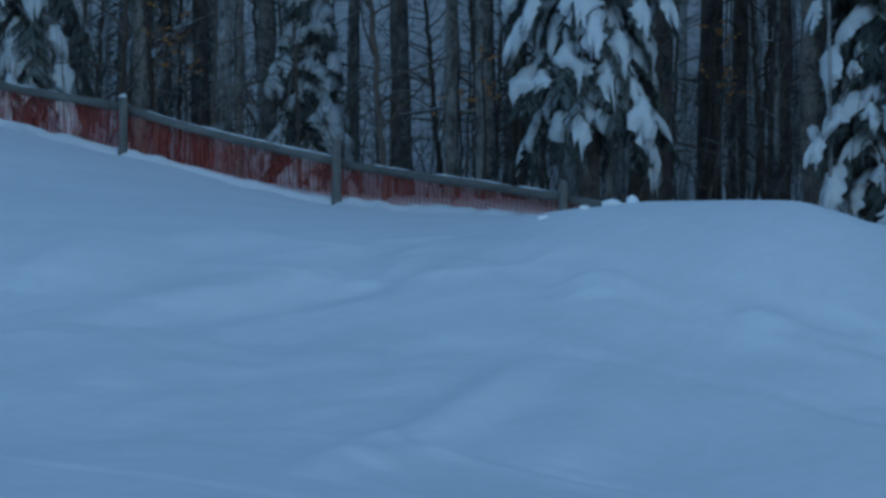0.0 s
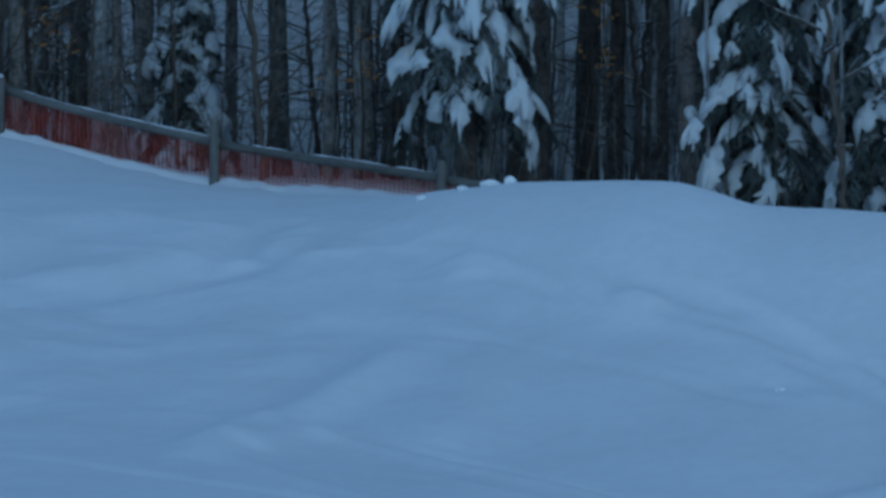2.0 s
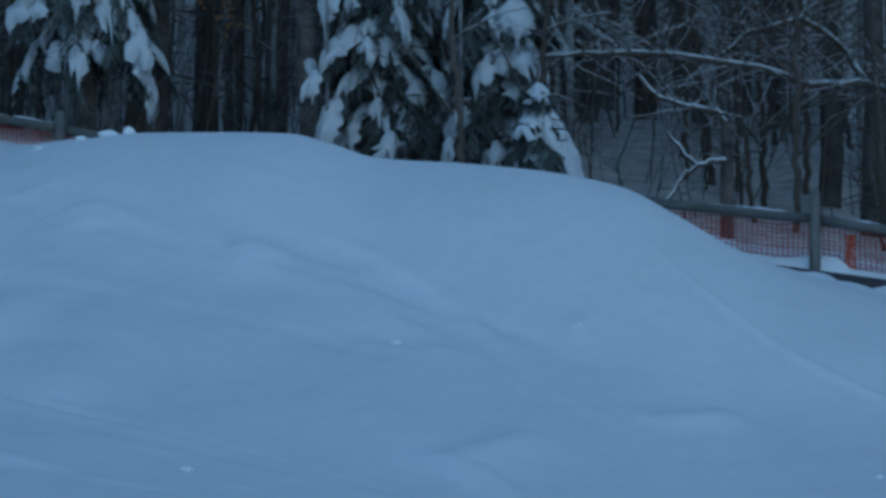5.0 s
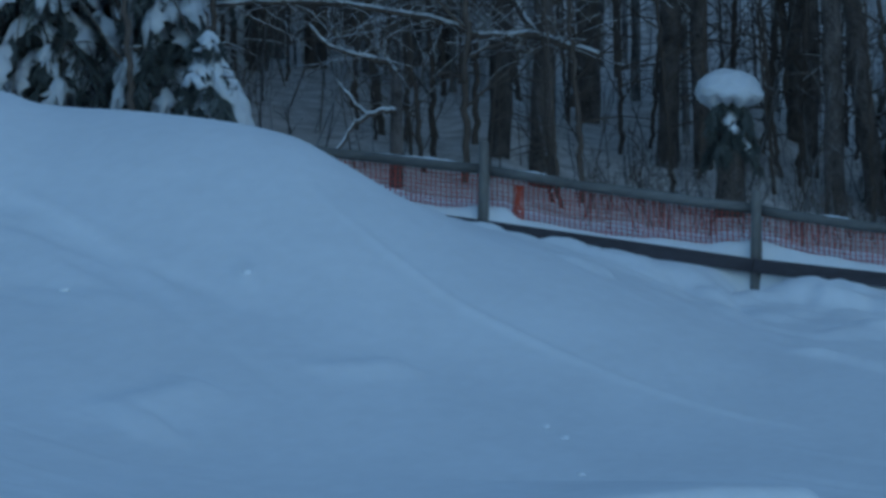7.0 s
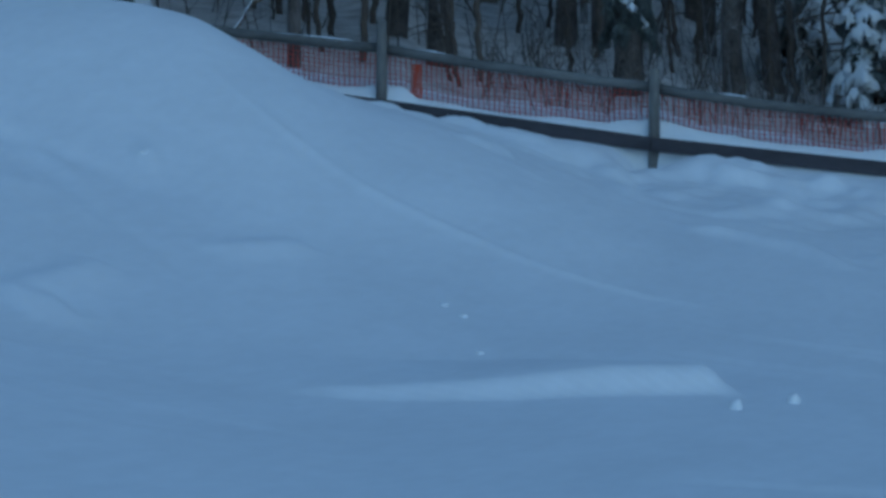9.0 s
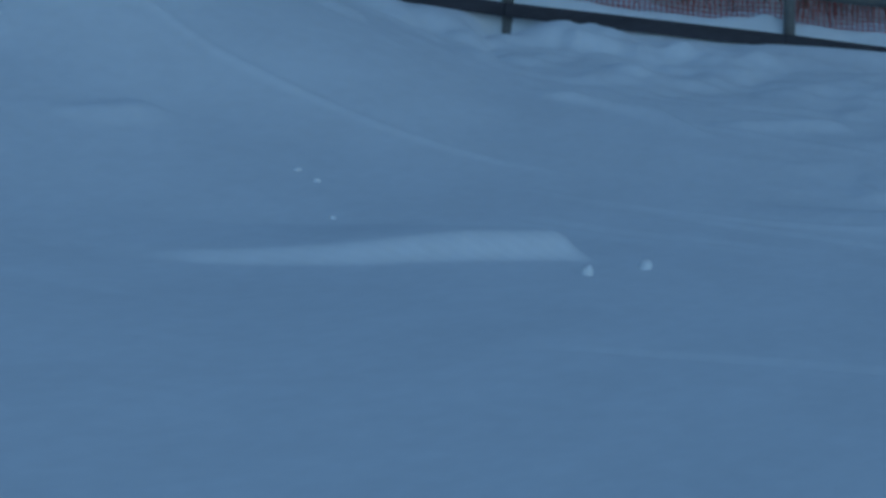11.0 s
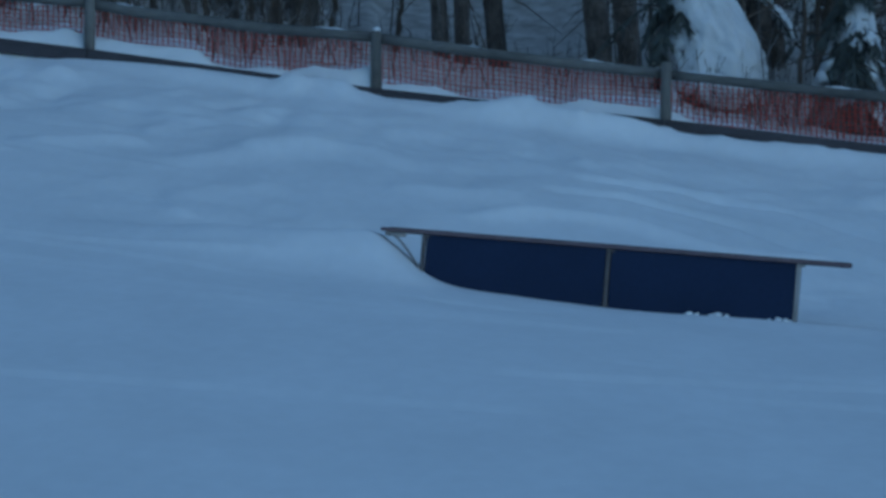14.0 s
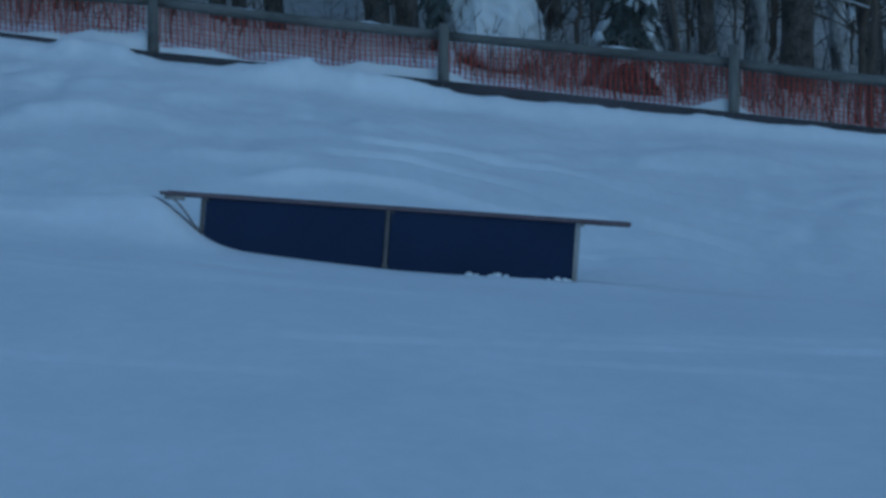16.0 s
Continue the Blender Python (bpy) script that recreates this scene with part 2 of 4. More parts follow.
BANK_TRACKS = [
    (0.12, 0.15, [(-8.2, 38.5), (-8.1, 39.0), (-7.9, 39.0)]),
    (0.08, 0.11, [(-6.2, 38.6), (-5.7, 38.8), (-5.1, 38.4), (-4.5, 37.6)]),
    (0.08, 0.18, [(-4.4, 38.3), (-3.9, 39.0), (-3.4, 39.3)]),
    (0.07, 0.10, [(-3.2, 36.2), (-3.0, 35.8), (-2.7, 35.1)]),
    (0.06, 0.20, [(-2.5, 39.3), (-2.2, 39.9), (-1.8, 40.6)]),
    (0.06, 0.20, [(-2.7, 37.0), (-2.4, 37.1), (-2.1, 37.7)]),
    (0.07, 0.20, [(-3.1, 38.1), (-2.0, 40.1), (-1.2, 40.4)]),
    (0.06, 0.20, [(-1.1, 38.4), (-0.4, 38.3), (0.1, 38.8)]),
]
RUN_TRACKS = [
    (-0.045, 0.11, [(0.35, 39.2), (1.14, 39.4), (2.16, 38.7), (3.08, 37.3), (3.8, 36.5), (5.0, 34.6)]),
    (-0.04, 0.11, [(0.62, 40.1), (1.49, 40.3), (2.75, 39.8), (3.96, 38.0), (5.4, 36.0)]),
    (0.045, 0.14, [(-0.42, 37.1), (0.33, 37.8), (1.1, 37.9), (2.0, 37.3)]),
    (-0.035, 0.12, [(1.85, 37.4), (2.92, 37.1), (3.78, 35.7), (4.56, 34.4)]),
]


CUT_TRACKS = [
    (-0.09, 0.3, [(-16.55, 28.11), (-16.54, 29.15), (-16.56, 30.39), (-16.24, 31.29), (-16.08, 32.23), (-16.22, 33.41), (-16.46, 34.49)]),
    (0.07, 0.35, [(-18.03, 30.62), (-18.14, 31.76), (-18.15, 32.79), (-18.3, 34.35), (-17.14, 33.9)]),
    (0.06, 0.12, [(-16.16, 32.19), (-16.15, 33.27), (-16.37, 34.25)]),
    (-0.05, 0.2, [(-15.37, 33.94), (-14.39, 32.72), (-13.95, 31.95)]),
    (0.06, 0.2, [(-14.07, 32.59), (-13.85, 32.32), (-13.67, 32.02)]),
    (0.05, 0.2, [(-12.71, 30.1), (-11.92, 27.92), (-11.24, 25.94)]),
    (0.02, 0.2, [(-12.4, 32.23), (-12.09, 31.94), (-11.62, 31.57)]),
    (0.03, 0.2, [(-12.52, 26.71), (-12.81, 28.1), (-13.15, 29.46), (-13.48, 30.88)]),
    (-0.022, 0.2, [(-12.94, 33.05), (-12.41, 32.58), (-11.86, 32.44), (-11.32, 32.3), (-10.68, 31.83), (-9.92, 30.66)]),
    (0.02, 0.3, [(-11.87, 31.8), (-11.17, 31.46), (-10.45, 30.86), (-9.88, 30.52), (-9.18, 29.96)]),
    (0.05, 0.2, [(-12.38, 32.11), (-12.08, 31.85), (-11.9, 31.9)]),
    (0.05, 0.25, [(-8.83, 26.71), (-8.67, 26.82), (-8.45, 26.99)]),
    (0.05, 0.2, [(-9.71, 32.54), (-9.58, 32.58), (-9.49, 32.61)]),
]


def wandering_tracks():
    """Old skied-over lines running down the slope."""
    g = random.Random(78)
    made = []
    for i in range(40):
        x, y = g.uniform(-19, 4), g.uniform(21, 42)
        a = g.gauss(-0.2, 0.28)
        bend = g.uniform(-0.12, 0.12)
        pts = []
        for _ in range(g.randrange(4, 9)):
            pts.append((x, y))
            x, y, a = x + math.cos(a) * 0.8, y + math.sin(a) * 0.8, a + bend
        made.append((g.choice((-0.018, -0.015, 0.015, 0.02)) * g.uniform(0.6, 1.3), g.uniform(0.07, 0.2), pts))
    return made


TRACKS = MOUND_TRACKS + FLANK_TRACKS + [(0.8 * h, w, way) for h, w, way in BANK_TRACKS] + [(1.6 * h, w, way) for h, w, way in RUN_TRACKS] + CUT_TRACKS + wandering_tracks()
LEDGE = [(-6.66, 25.1), (-5.22, 26.0), (-4.08, 27.2)]


def th_of(x, y):
    return np.degrees(np.arctan2(-x, y))


def along(x, y, pts):
    """Distance from a way over the ground, side (positive beyond it) and how far along, 0 to 1."""
    best, side, far = np.full(x.shape, 9.0), np.zeros(x.shape), np.zeros(x.shape)
    n = len(pts) - 1
    for i in range(n):
        (ax, ay), (bx, by) = pts[i], pts[i + 1]
        dx, dy = bx - ax, by - ay
        l2 = dx * dx + dy * dy
        u = np.clip(((x - ax) * dx + (y - ay) * dy) / l2, 0, 1)
        d = np.hypot(x - ax - u * dx, y - ay - u * dy)
        near = d < best
        best = np.where(near, d, best)
        side = np.where(near, np.sign(dx * (y - ay) - dy * (x - ax)), side)
        far = np.where(near, (i + u) / n, far)
    return best, side, far


def relief(x, y, r, s, gap):
    """Wind-packed waves, skied lumps and ruts of the piste, in metres."""
    n = lattice_noise
    wx, wy = x + 0.35 * n(x / 1.3, y / 1.3, 21), y + 0.35 * n(x / 1.3, y / 1.3, 22)
    big = 0.050 * n(wx / 2.4 + 3, wy / 7.5, 1) + 0.022 * n(wx / 1.0, wy / 4.5, 2)
    lump = 0.007 * n(wx / 0.5, wy / 2.0, 3) + 0.003 * n(x / 0.2, y / 0.6, 4)
    run_out = np.clip((x + 9) / 4, 0, 1) * np.clip((31 - r) / 4, 0, 1)
    flank = np.clip((th_of(x, y) - 6.5) / 2, 0, 1) * np.clip((17.5 - th_of(x, y)) / 2, 0, 1)
    z = (big + lump * (1 - 0.7 * run_out)) * (1 - 0.8 * run_out) * (1 - 0.55 * flank)
    # chopped-up bank along the foot of the fence
    bank = np.exp(-((gap + 2.2) / 1.7) ** 2) * np.clip((s - 11) / 3, 0, 1)
    z = z + bank * (0.095 * n(wx / 0.9, wy / 0.9, 12) + 0.075 * n(wx / 0.4, wy / 0.45, 13) + 0.034 * n(x / 0.18, y / 0.22, 16)) * np.interp(s, [19.5, 21.5], [0.9, 0.36])
    # loose, cut-up snow: above the box and on the face of the mound
    rough = 0.75 * np.exp(-(((r - 31) / 5.0) ** 2)) * np.clip((th_of(x, y) - 15) / 3, 0, 1) + 0.75 * np.clip((r - 33.5) / 2, 0, 1) * np.clip((8 - th_of(x, y)) / 3, 0, 1)
    patch = np.clip(n(wx / 1.7, wy / 1.9, 31) + 0.45, 0, 1)
    z = z + rough * patch * (0.034 * n(wx / 0.55, wy / 1.3, 32) + 0.028 * n(wx / 0.27, wy / 0.7, 33) + 0.012 * n(x / 0.16, y / 0.25, 34)) * np.clip(-gap, 0, 1)
    for h, w, pts in TRACKS:
        xs, ys = [p[0] for p in pts], [p[1] for p in pts]
        m = (x > min(xs) - 0.8) & (x < max(xs) + 0.8) & (y > min(ys) - 0.8) & (y < max(ys) + 0.8)
        if not m.any():
            continue
        d, _, u = along(x[m], y[m], pts)
        ends = np.clip(np.minimum(u, 1 - u) * 5, 0, 1) ** 0.5
        ragged = 1 + 0.3 * n(x[m] / 0.5, y[m] / 0.8, 14)
        p = 1.1 * h * np.exp(-((d / (1.25 * w)) ** 2)) * ends * ragged
        if h < 0:
            p = p + 0.3 * abs(h) * np.exp(-(((d - 1.9 * w) / (0.8 * w)) ** 2)) * ends * ragged
        z[m] += p
    # the cut lip of a lower terrace
    m = (x > -8) & (x < -2) & (y > 23) & (y < 32)
    if m.any():
        d, side, u = along(x[m], y[m], LEDGE)
        d = np.where(side > 0, d, -d)
        last = (x[m] - LEDGE[-1][0]) * 0.7 + (y[m] - LEDGE[-1][1]) * 0.72
        h = (0.03 + 0.15 * np.clip(u * 1.3, 0, 1)) * np.clip(u * 6, 0, 1) * np.clip(1 - last / 0.15, 0, 1) * (1 + 0.10 * n(x[m] / 0.9, y[m] / 0.9, 15))
        f = np.clip(d / 0.22, 0, 1)
        z[m] += h * f * f * (3 - 2 * f) * np.clip(1.25 - d / 1.8, 0, 1)
    return z


def ground_z(x, y, detail=True):
    x, y = np.atleast_1d(np.asarray(x, float)), np.atleast_1d(np.asarray(y, float))
    r = np.hypot(x, y)
    full = np.degrees(np.arctan2(-x, y))
    th = np.clip(full, -12, 34)
    rf = FENCE_D / np.cos(np.radians(th) + FENCE_TURN)
    s = FENCE_S0 - FENCE_D * np.tan(np.radians(th) + FENCE_TURN)
    foot = smooth_interp(s, POST_S, POST_FOOT)
    knots = [np.zeros_like(r)] + [np.full_like(r, k) for k in KNOTS] + [rf]
    zs = [np.zeros_like(r)] + [EYE + k * np.tan(np.radians(smooth_interp(th, BEARING, ELEV[i]))) for i, k in enumerate(KNOTS[:-1])]
    zs += [EYE + KNOTS[-1] * np.tan(np.radians(smooth_interp(th, CREST_AT, CREST))), foot]
    K, Z = np.stack(knots, 1), np.stack(zs, 1)
    h = np.diff(K, axis=1)
    d = np.diff(Z, axis=1) / h
    m = np.zeros_like(Z)
    prod = d[:, :-1] * d[:, 1:]
    m[:, 1:-1] = np.where(prod > 0, 2 * prod / np.where(np.abs(d[:, :-1] + d[:, 1:]) < 1e-9, 1, d[:, :-1] + d[:, 1:]), 0)
    m[:, 0], m[:, -1] = d[:, 0], d[:, -1]
    rc = np.minimum(r, rf)
    i = np.clip((rc[:, None] > K[:, 1:-1]).sum(1), 0, K.shape[1] - 2)
    q = np.arange(len(r))
    t = (rc - K[q, i]) / h[q, i]
    z = ((2 * t**3 - 3 * t**2 + 1) * Z[q, i] + (t**3 - 2 * t**2 + t) * h[q, i] * m[q, i] + (3 * t**2 - 2 * t**3) * Z[q, i + 1] + (t**3 - t**2) * h[q, i] * m[q, i + 1])
    # the bank held back by the fence boards, and the wooded hillside above it
    out = np.maximum(r - rf, 0)
    step = np.interp(s, EDGE_S, EDGE_H) - 0.03 * np.clip(s - 22, 0, 1) + 0.016 * lattice_noise(s / 0.17, s * 0 + 0.5, 9)
    z = z + np.clip((r - rf + 0.04) / 0.12, 0, 1) * step
    near_slope = np.interp(th, [-12, 2.5, 6.5, 10, 17, 21, 34], [0.10, 0.10, 0.13, 0.20, 0.20, 0.13, 0.13])
    dip = np.interp(th, [2.5, 6.0], [1.0, 0.0])
    far = np.minimum(out, 25) * near_slope + np.clip(out - 25, 0, 75) * 0.38 - 0.25 * dip * np.clip(out / 8, 0, 1) + np.clip(out - 100, 0, 250) * 0.10
    z = z + far + np.clip(out / 6, 0, 1) * (0.4 * lattice_noise(x / 9, y / 9, 5) + 0.05 * lattice_noise(x / 2.2, y / 2.2, 6))
    if detail:
        crest = np.exp(-(((r - 38.5) / 2.0) ** 2)) * np.clip((th - 12) / 1.5, 0, 1) * np.clip((25 - th) / 1.5, 0, 1)
        quiet = np.clip((np.maximum(np.abs(x - 0.85) - 2.2, np.abs(y - 32.6) - 1.0)) / 0.6, 0.2, 1)
        z = z + quiet * relief(x, y, r, s, r - rf) * np.where(out > 0, 0.12, 1) * np.clip(np.abs(r - rf) / np.where(s > 11, 0.5, 1.5), 0.15, 1) * (1 - 0.8 * crest)
        # snow heaped over parts of the boards, and the drift at the head of the box
        front = np.interp(s, FRONT_S, FRONT_H) + 0.035 * np.clip(s - 20.5, -0.9, 1) + 0.05 * np.clip((s - 25.0) / 0.4, 0, 1) * np.clip((27.2 - s) / 0.4, 0, 1)
        heap = np.clip(1.3 * lattice_noise(s / 0.30, (r - rf) / 0.5, 17) + 0.6 * lattice_noise(s / 0.13, (r - rf) / 0.3, 18) - 0.1, 0, 1)
        z = z + (front + 0.10 * heap * np.clip((s - 21.8) / 0.6, 0.15, 1) * np.interp(s, [26.8, 27.4], [1.0, 0.3])) * np.exp(-(((r - rf + 0.22) / 0.30) ** 2)) * (r < rf - 0.05)
        # ragged trodden edge under the net along the upper fence
        torn = np.clip(1.2 * lattice_noise(s / 0.5, s * 0 + 7.5, 41) + 0.7 * lattice_noise(s / 0.17, (r - rf) / 0.4, 42), -0.3, 1)
        z = z + 0.11 * torn * np.exp(-(((r - rf + 0.3) / 0.4) ** 2)) * np.clip((12.5 - s) / 1.5, 0, 1)
        z = z + np.where(s < 17.8, 0.03, 0.10) * np.exp(-(((r - rf + 0.95) / 0.55) ** 2)) * np.clip((s - 13) / 2, 0, 1) * np.clip((21.5 - s) / 2, 0, 1) * (1 + 0.9 * lattice_noise(x / 0.45, y / 0.5, 37) + 0.6 * lattice_noise(x / 0.2, y / 0.24, 38)) * (1 - np.exp(-(((s - 18.0) / 0.55) ** 2)))
        z = z + (0.33 + 0.03 * lattice_noise(x / 0.4, y / 0.5, 61) + 0.010 * lattice_noise(x / 0.17, y / 0.2, 62)) * np.exp(-(((x + 1.10) / np.where(x < -1.10, 1.7, 0.37)) ** 2) - (((y - 33.3) / 0.9) ** 2))
        lip = np.clip((x - 0.7) / 1.3, 0, 1)
        z = z + 0.055 * lip * lip * (3 - 2 * lip) * np.clip((3.6 - x) / 1.2, 0, 1) * np.exp(-(((y - 32.7) / 0.75) ** 2)) * (1 + 0.12 * lattice_noise(x / 0.16, y / 0.3, 63))
        # the hollow dug round one post
        hx, hy = fence_xy(18.0, -0.45)
        z = z - 0.42 * np.exp(-(((x - hx) / 0.26) ** 2) - (((y - hy) / 0.75) ** 2)) * (r < rf)
    # behind the camera the slope levels out
    back = np.clip((np.abs(full - 11) - 60) / 60, 0, 1)
    return z * (1 - back)


def place(bearing, r):
    b = radians(bearing)
    x, y = -r * math.sin(b), r * math.cos(b)
    return x, y, float(ground_z(x, y)[0])


def build_ground():
    th = np.concatenate([np.arange(-180, -12, 3.0), np.arange(-12, 34, 0.085), np.arange(34, 180, 3.0)])
    r = np.concatenate([[0.001], np.arange(1, 13, 1.0), np.arange(13, 22, 0.14), np.arange(22, 54, 0.085), np.arange(54, 100, 0.6), np.geomspace(100, 900, 24)])
    T, R = np.meshgrid(np.radians(th), r)
    X, Y = 0.4 - R * np.sin(T), R * np.cos(T) - 0.6
    Zg = ground_z(X.ravel(), Y.ravel())
    co = np.stack([X.ravel(), Y.ravel(), Zg], 1)
    nr, nc = len(r), len(th)
    idx = np.arange(nr * nc).reshape(nr, nc)
    nxt = np.roll(idx, -1, axis=1)
    quads = np.stack([idx[:-1], idx[1:], nxt[1:], nxt[:-1]], -1).reshape(-1, 4)
    me = bpy.data.meshes.new("ground")
    me.vertices.add(len(co))
    me.vertices.foreach_set("co", co.ravel())
    me.loops.add(quads.size)
    me.loops.foreach_set("vertex_index", quads.ravel())
    me.polygons.add(len(quads))
    me.polygons.foreach_set("loop_start", np.arange(0, quads.size, 4))
    me.polygons.foreach_set("use_smooth", np.ones(len(quads), bool))
    me.update()
    me.validate()
    me.materials.append(SNOW)
    me.materials.append(SNOW_WOOD_SHADE)
    # behind the fence the forest's shade is painted into darker, greyer snow
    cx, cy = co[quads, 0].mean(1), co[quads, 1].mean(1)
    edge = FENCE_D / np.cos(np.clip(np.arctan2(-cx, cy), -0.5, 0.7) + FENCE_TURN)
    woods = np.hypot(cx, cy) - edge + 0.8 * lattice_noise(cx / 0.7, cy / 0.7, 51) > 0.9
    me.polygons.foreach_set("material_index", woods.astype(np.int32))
    if me.polygons[len(quads) // 3].normal.z < 0:
        me.flip_normals()
    return tagged(new("ground", me), "trampled snow slope with a rounded jump mound in blue shade", "ground", kind="structure")


build_ground()


# ---------------------------------------------------------------- fence
def build_fence():
    fence = tagged(new("fence"), "weathered timber fence hung with orange plastic snow netting", "fence")
    nrm = Vector((math.sin(FENCE_TURN), math.cos(FENCE_TURN), 0))
    rng = random.Random(5)
    railz = {}
    for i, k in enumerate(KS):
        x, y = fence_xy(SPACING * k)
        top, foot = POST_TOP[i], POST_FOOT[i]
        railz[k] = top - POSTS[k][2]
        b = Build()
        lean = Vector((rng.uniform(-0.012, 0.012), rng.uniform(-0.01, 0.01), 0))
        zz = [foot - 0.7, foot, foot + (top - foot) * 0.5, top - 0.015, top]
        b.tube([Vector((x, y, z)) + lean * (z - foot) for z in zz], [0.062, 0.061, 0.058, 0.056, 0.042], 10, wobble=0.05, rng=rng)
        part("post", b.mesh("post", POST_WOOD, True), fence)
        if k not in (0, 7, 8):
            continue
        c = Build()
        c.tube([(x, y, top - 0.01), (x, y, top + 0.02), (x, y, top + rng.uniform(0.025, 0.05))], [0.05, 0.048, 0.018], 9, wobble=0.15, rng=rng)
        part("snow_cap", c.mesh("snow_cap", SNOW_SOFT, True), fence)
    for i, k in enumerate(KS[:-1]):
        s0 = SPACING * k
        sag = rng.uniform(0.0, 0.05)
        z0, z1 = railz[k], railz[k + 1]
        # round top rail on the far side of the posts
        b = Build()
        pts = []
        for j in range(9):
            u = j / 8
            x, y = fence_xy(s0 + SPACING * (u * 1.03 - 0.015), 0.10)
            pts.append((x, y, z0 + (z1 - z0) * u - sag * 4 * u * (1 - u) + rng.uniform(-0.006, 0.006)))
        b.tube(pts, [rng.uniform(0.050, 0.060) for _ in pts], 9, wobble=0.04, rng=rng)
        part("rail", b.mesh("rail", RAIL_WOOD, True), fence)
        # broken lines of snow on the rail
        for _ in range(3 if k < 5 else 2):
            u0 = rng.uniform(0.0, 0.8)
            u1 = min(1.0, u0 + (rng.uniform(0.15, 0.4) if k < 5 else rng.uniform(0.05, 0.15)))
            c = Build()
            m = 7
            up = []
            for j in range(m):
                u = u0 + (u1 - u0) * j / (m - 1)
                i0 = min(int(u * 8), 7)
                p = Vector(pts[i0]).lerp(Vector(pts[i0 + 1]), u * 8 - i0)
                up.append(p + Vector((0, 0, 0.046)))
            c.tube(up, [0.004] + [rng.uniform(0.010, 0.026) for _ in up[1:-1]] + [0.004], 7, wobble=0.25, rng=rng)
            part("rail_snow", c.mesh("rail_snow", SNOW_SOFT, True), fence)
        # netting: crossed strands hung from the rail
        b = Build()
        depth = 1.25
        wav = [rng.uniform(0, 6.28) for _ in range(4)]

        def at(u, v):
            x, y = fence_xy(s0 + SPACING * u, 0.165 + 0.02 * math.sin(u * 9 + wav[0]) * v + 0.015 * math.sin(u * 23 + wav[1]) * v)
            top = z0 + (z1 - z0) * u - sag * 4 * u * (1 - u) + 0.02 + 0.012 * math.sin(u * 14 + wav[2])
            return Vector((x, y, top - depth * v))

        nv, nh, w = 52, 26, 0.0070
        for a in range(nv + 1):
            b.tube([at(a / nv + 0.0022 * math.sin(v * 11 + a * 0.7 + wav[3]), v) for v in (0, 0.17, 0.34, 0.5, 0.7, 1)], [w] * 6, 4, cap=False)
        for a in range(nh + 1):
            b.tube([at(q / 20, a / nh) for q in range(21)], [w * 0.62] * 21, 4, cap=False)
        part("netting", b.mesh("netting", NET), fence, "see-through orange plastic netting")
        # kickboard
        b0, b1 = POSTS[k][3], POSTS[k + 1][3]
        if b0 is not None and b1 is not None:
            f0, f1 = POST_FOOT[i] + b0, POST_FOOT[i + 1] + b1
            b = Build()
            pa, pb = Vector((*fence_xy(s0 - 0.01, -0.085), f0)), Vector((*fence_xy(s0 + SPACING - 0.02, -0.085), f1))
            xax = (pb - pa).normalized()
            rot = Matrix((xax, nrm, xax.cross(nrm))).transposed()
            tall = 0.15 if k < 7 else 0.12
            b.box((pa + pb) / 2 - Vector((0, 0, (tall - 0.12) / 2)), (pb - pa).length, 0.045, tall, rot)
            part("kickboard", b.mesh("kickboard", BOARD_WOOD), fence, "dark weathered bottom board half under snow")
    # a bunched, brighter fold of net
    for s, w in ((SPACING * 5.12, 0.09),):
        b = Build()
        z = np.interp(s, POST_S, [railz[k] for k in KS])
        for a in range(5):
            x, y = fence_xy(s + (a - 2) * w / 4, 0.145)
            b.tube([(x + 0.01 * math.sin(v * 9 + a), y, z - 0.12 - v * 0.7) for v in (0, 0.2, 0.4, 0.6, 0.8, 1)], [0.009] * 6, 4)
        for a in range(16):
            p, q = fence_xy(s - w / 2, 0.145), fence_xy(s + w / 2, 0.145)
            b.tube([(*p, z - 0.13 - a * 0.04), (*q, z - 0.14 - a * 0.04)], [0.006] * 2, 4)
        part("net_fold", b.mesh("net_fold", NET_BRIGHT), fence, "bunched brighter orange net fold")


build_fence()


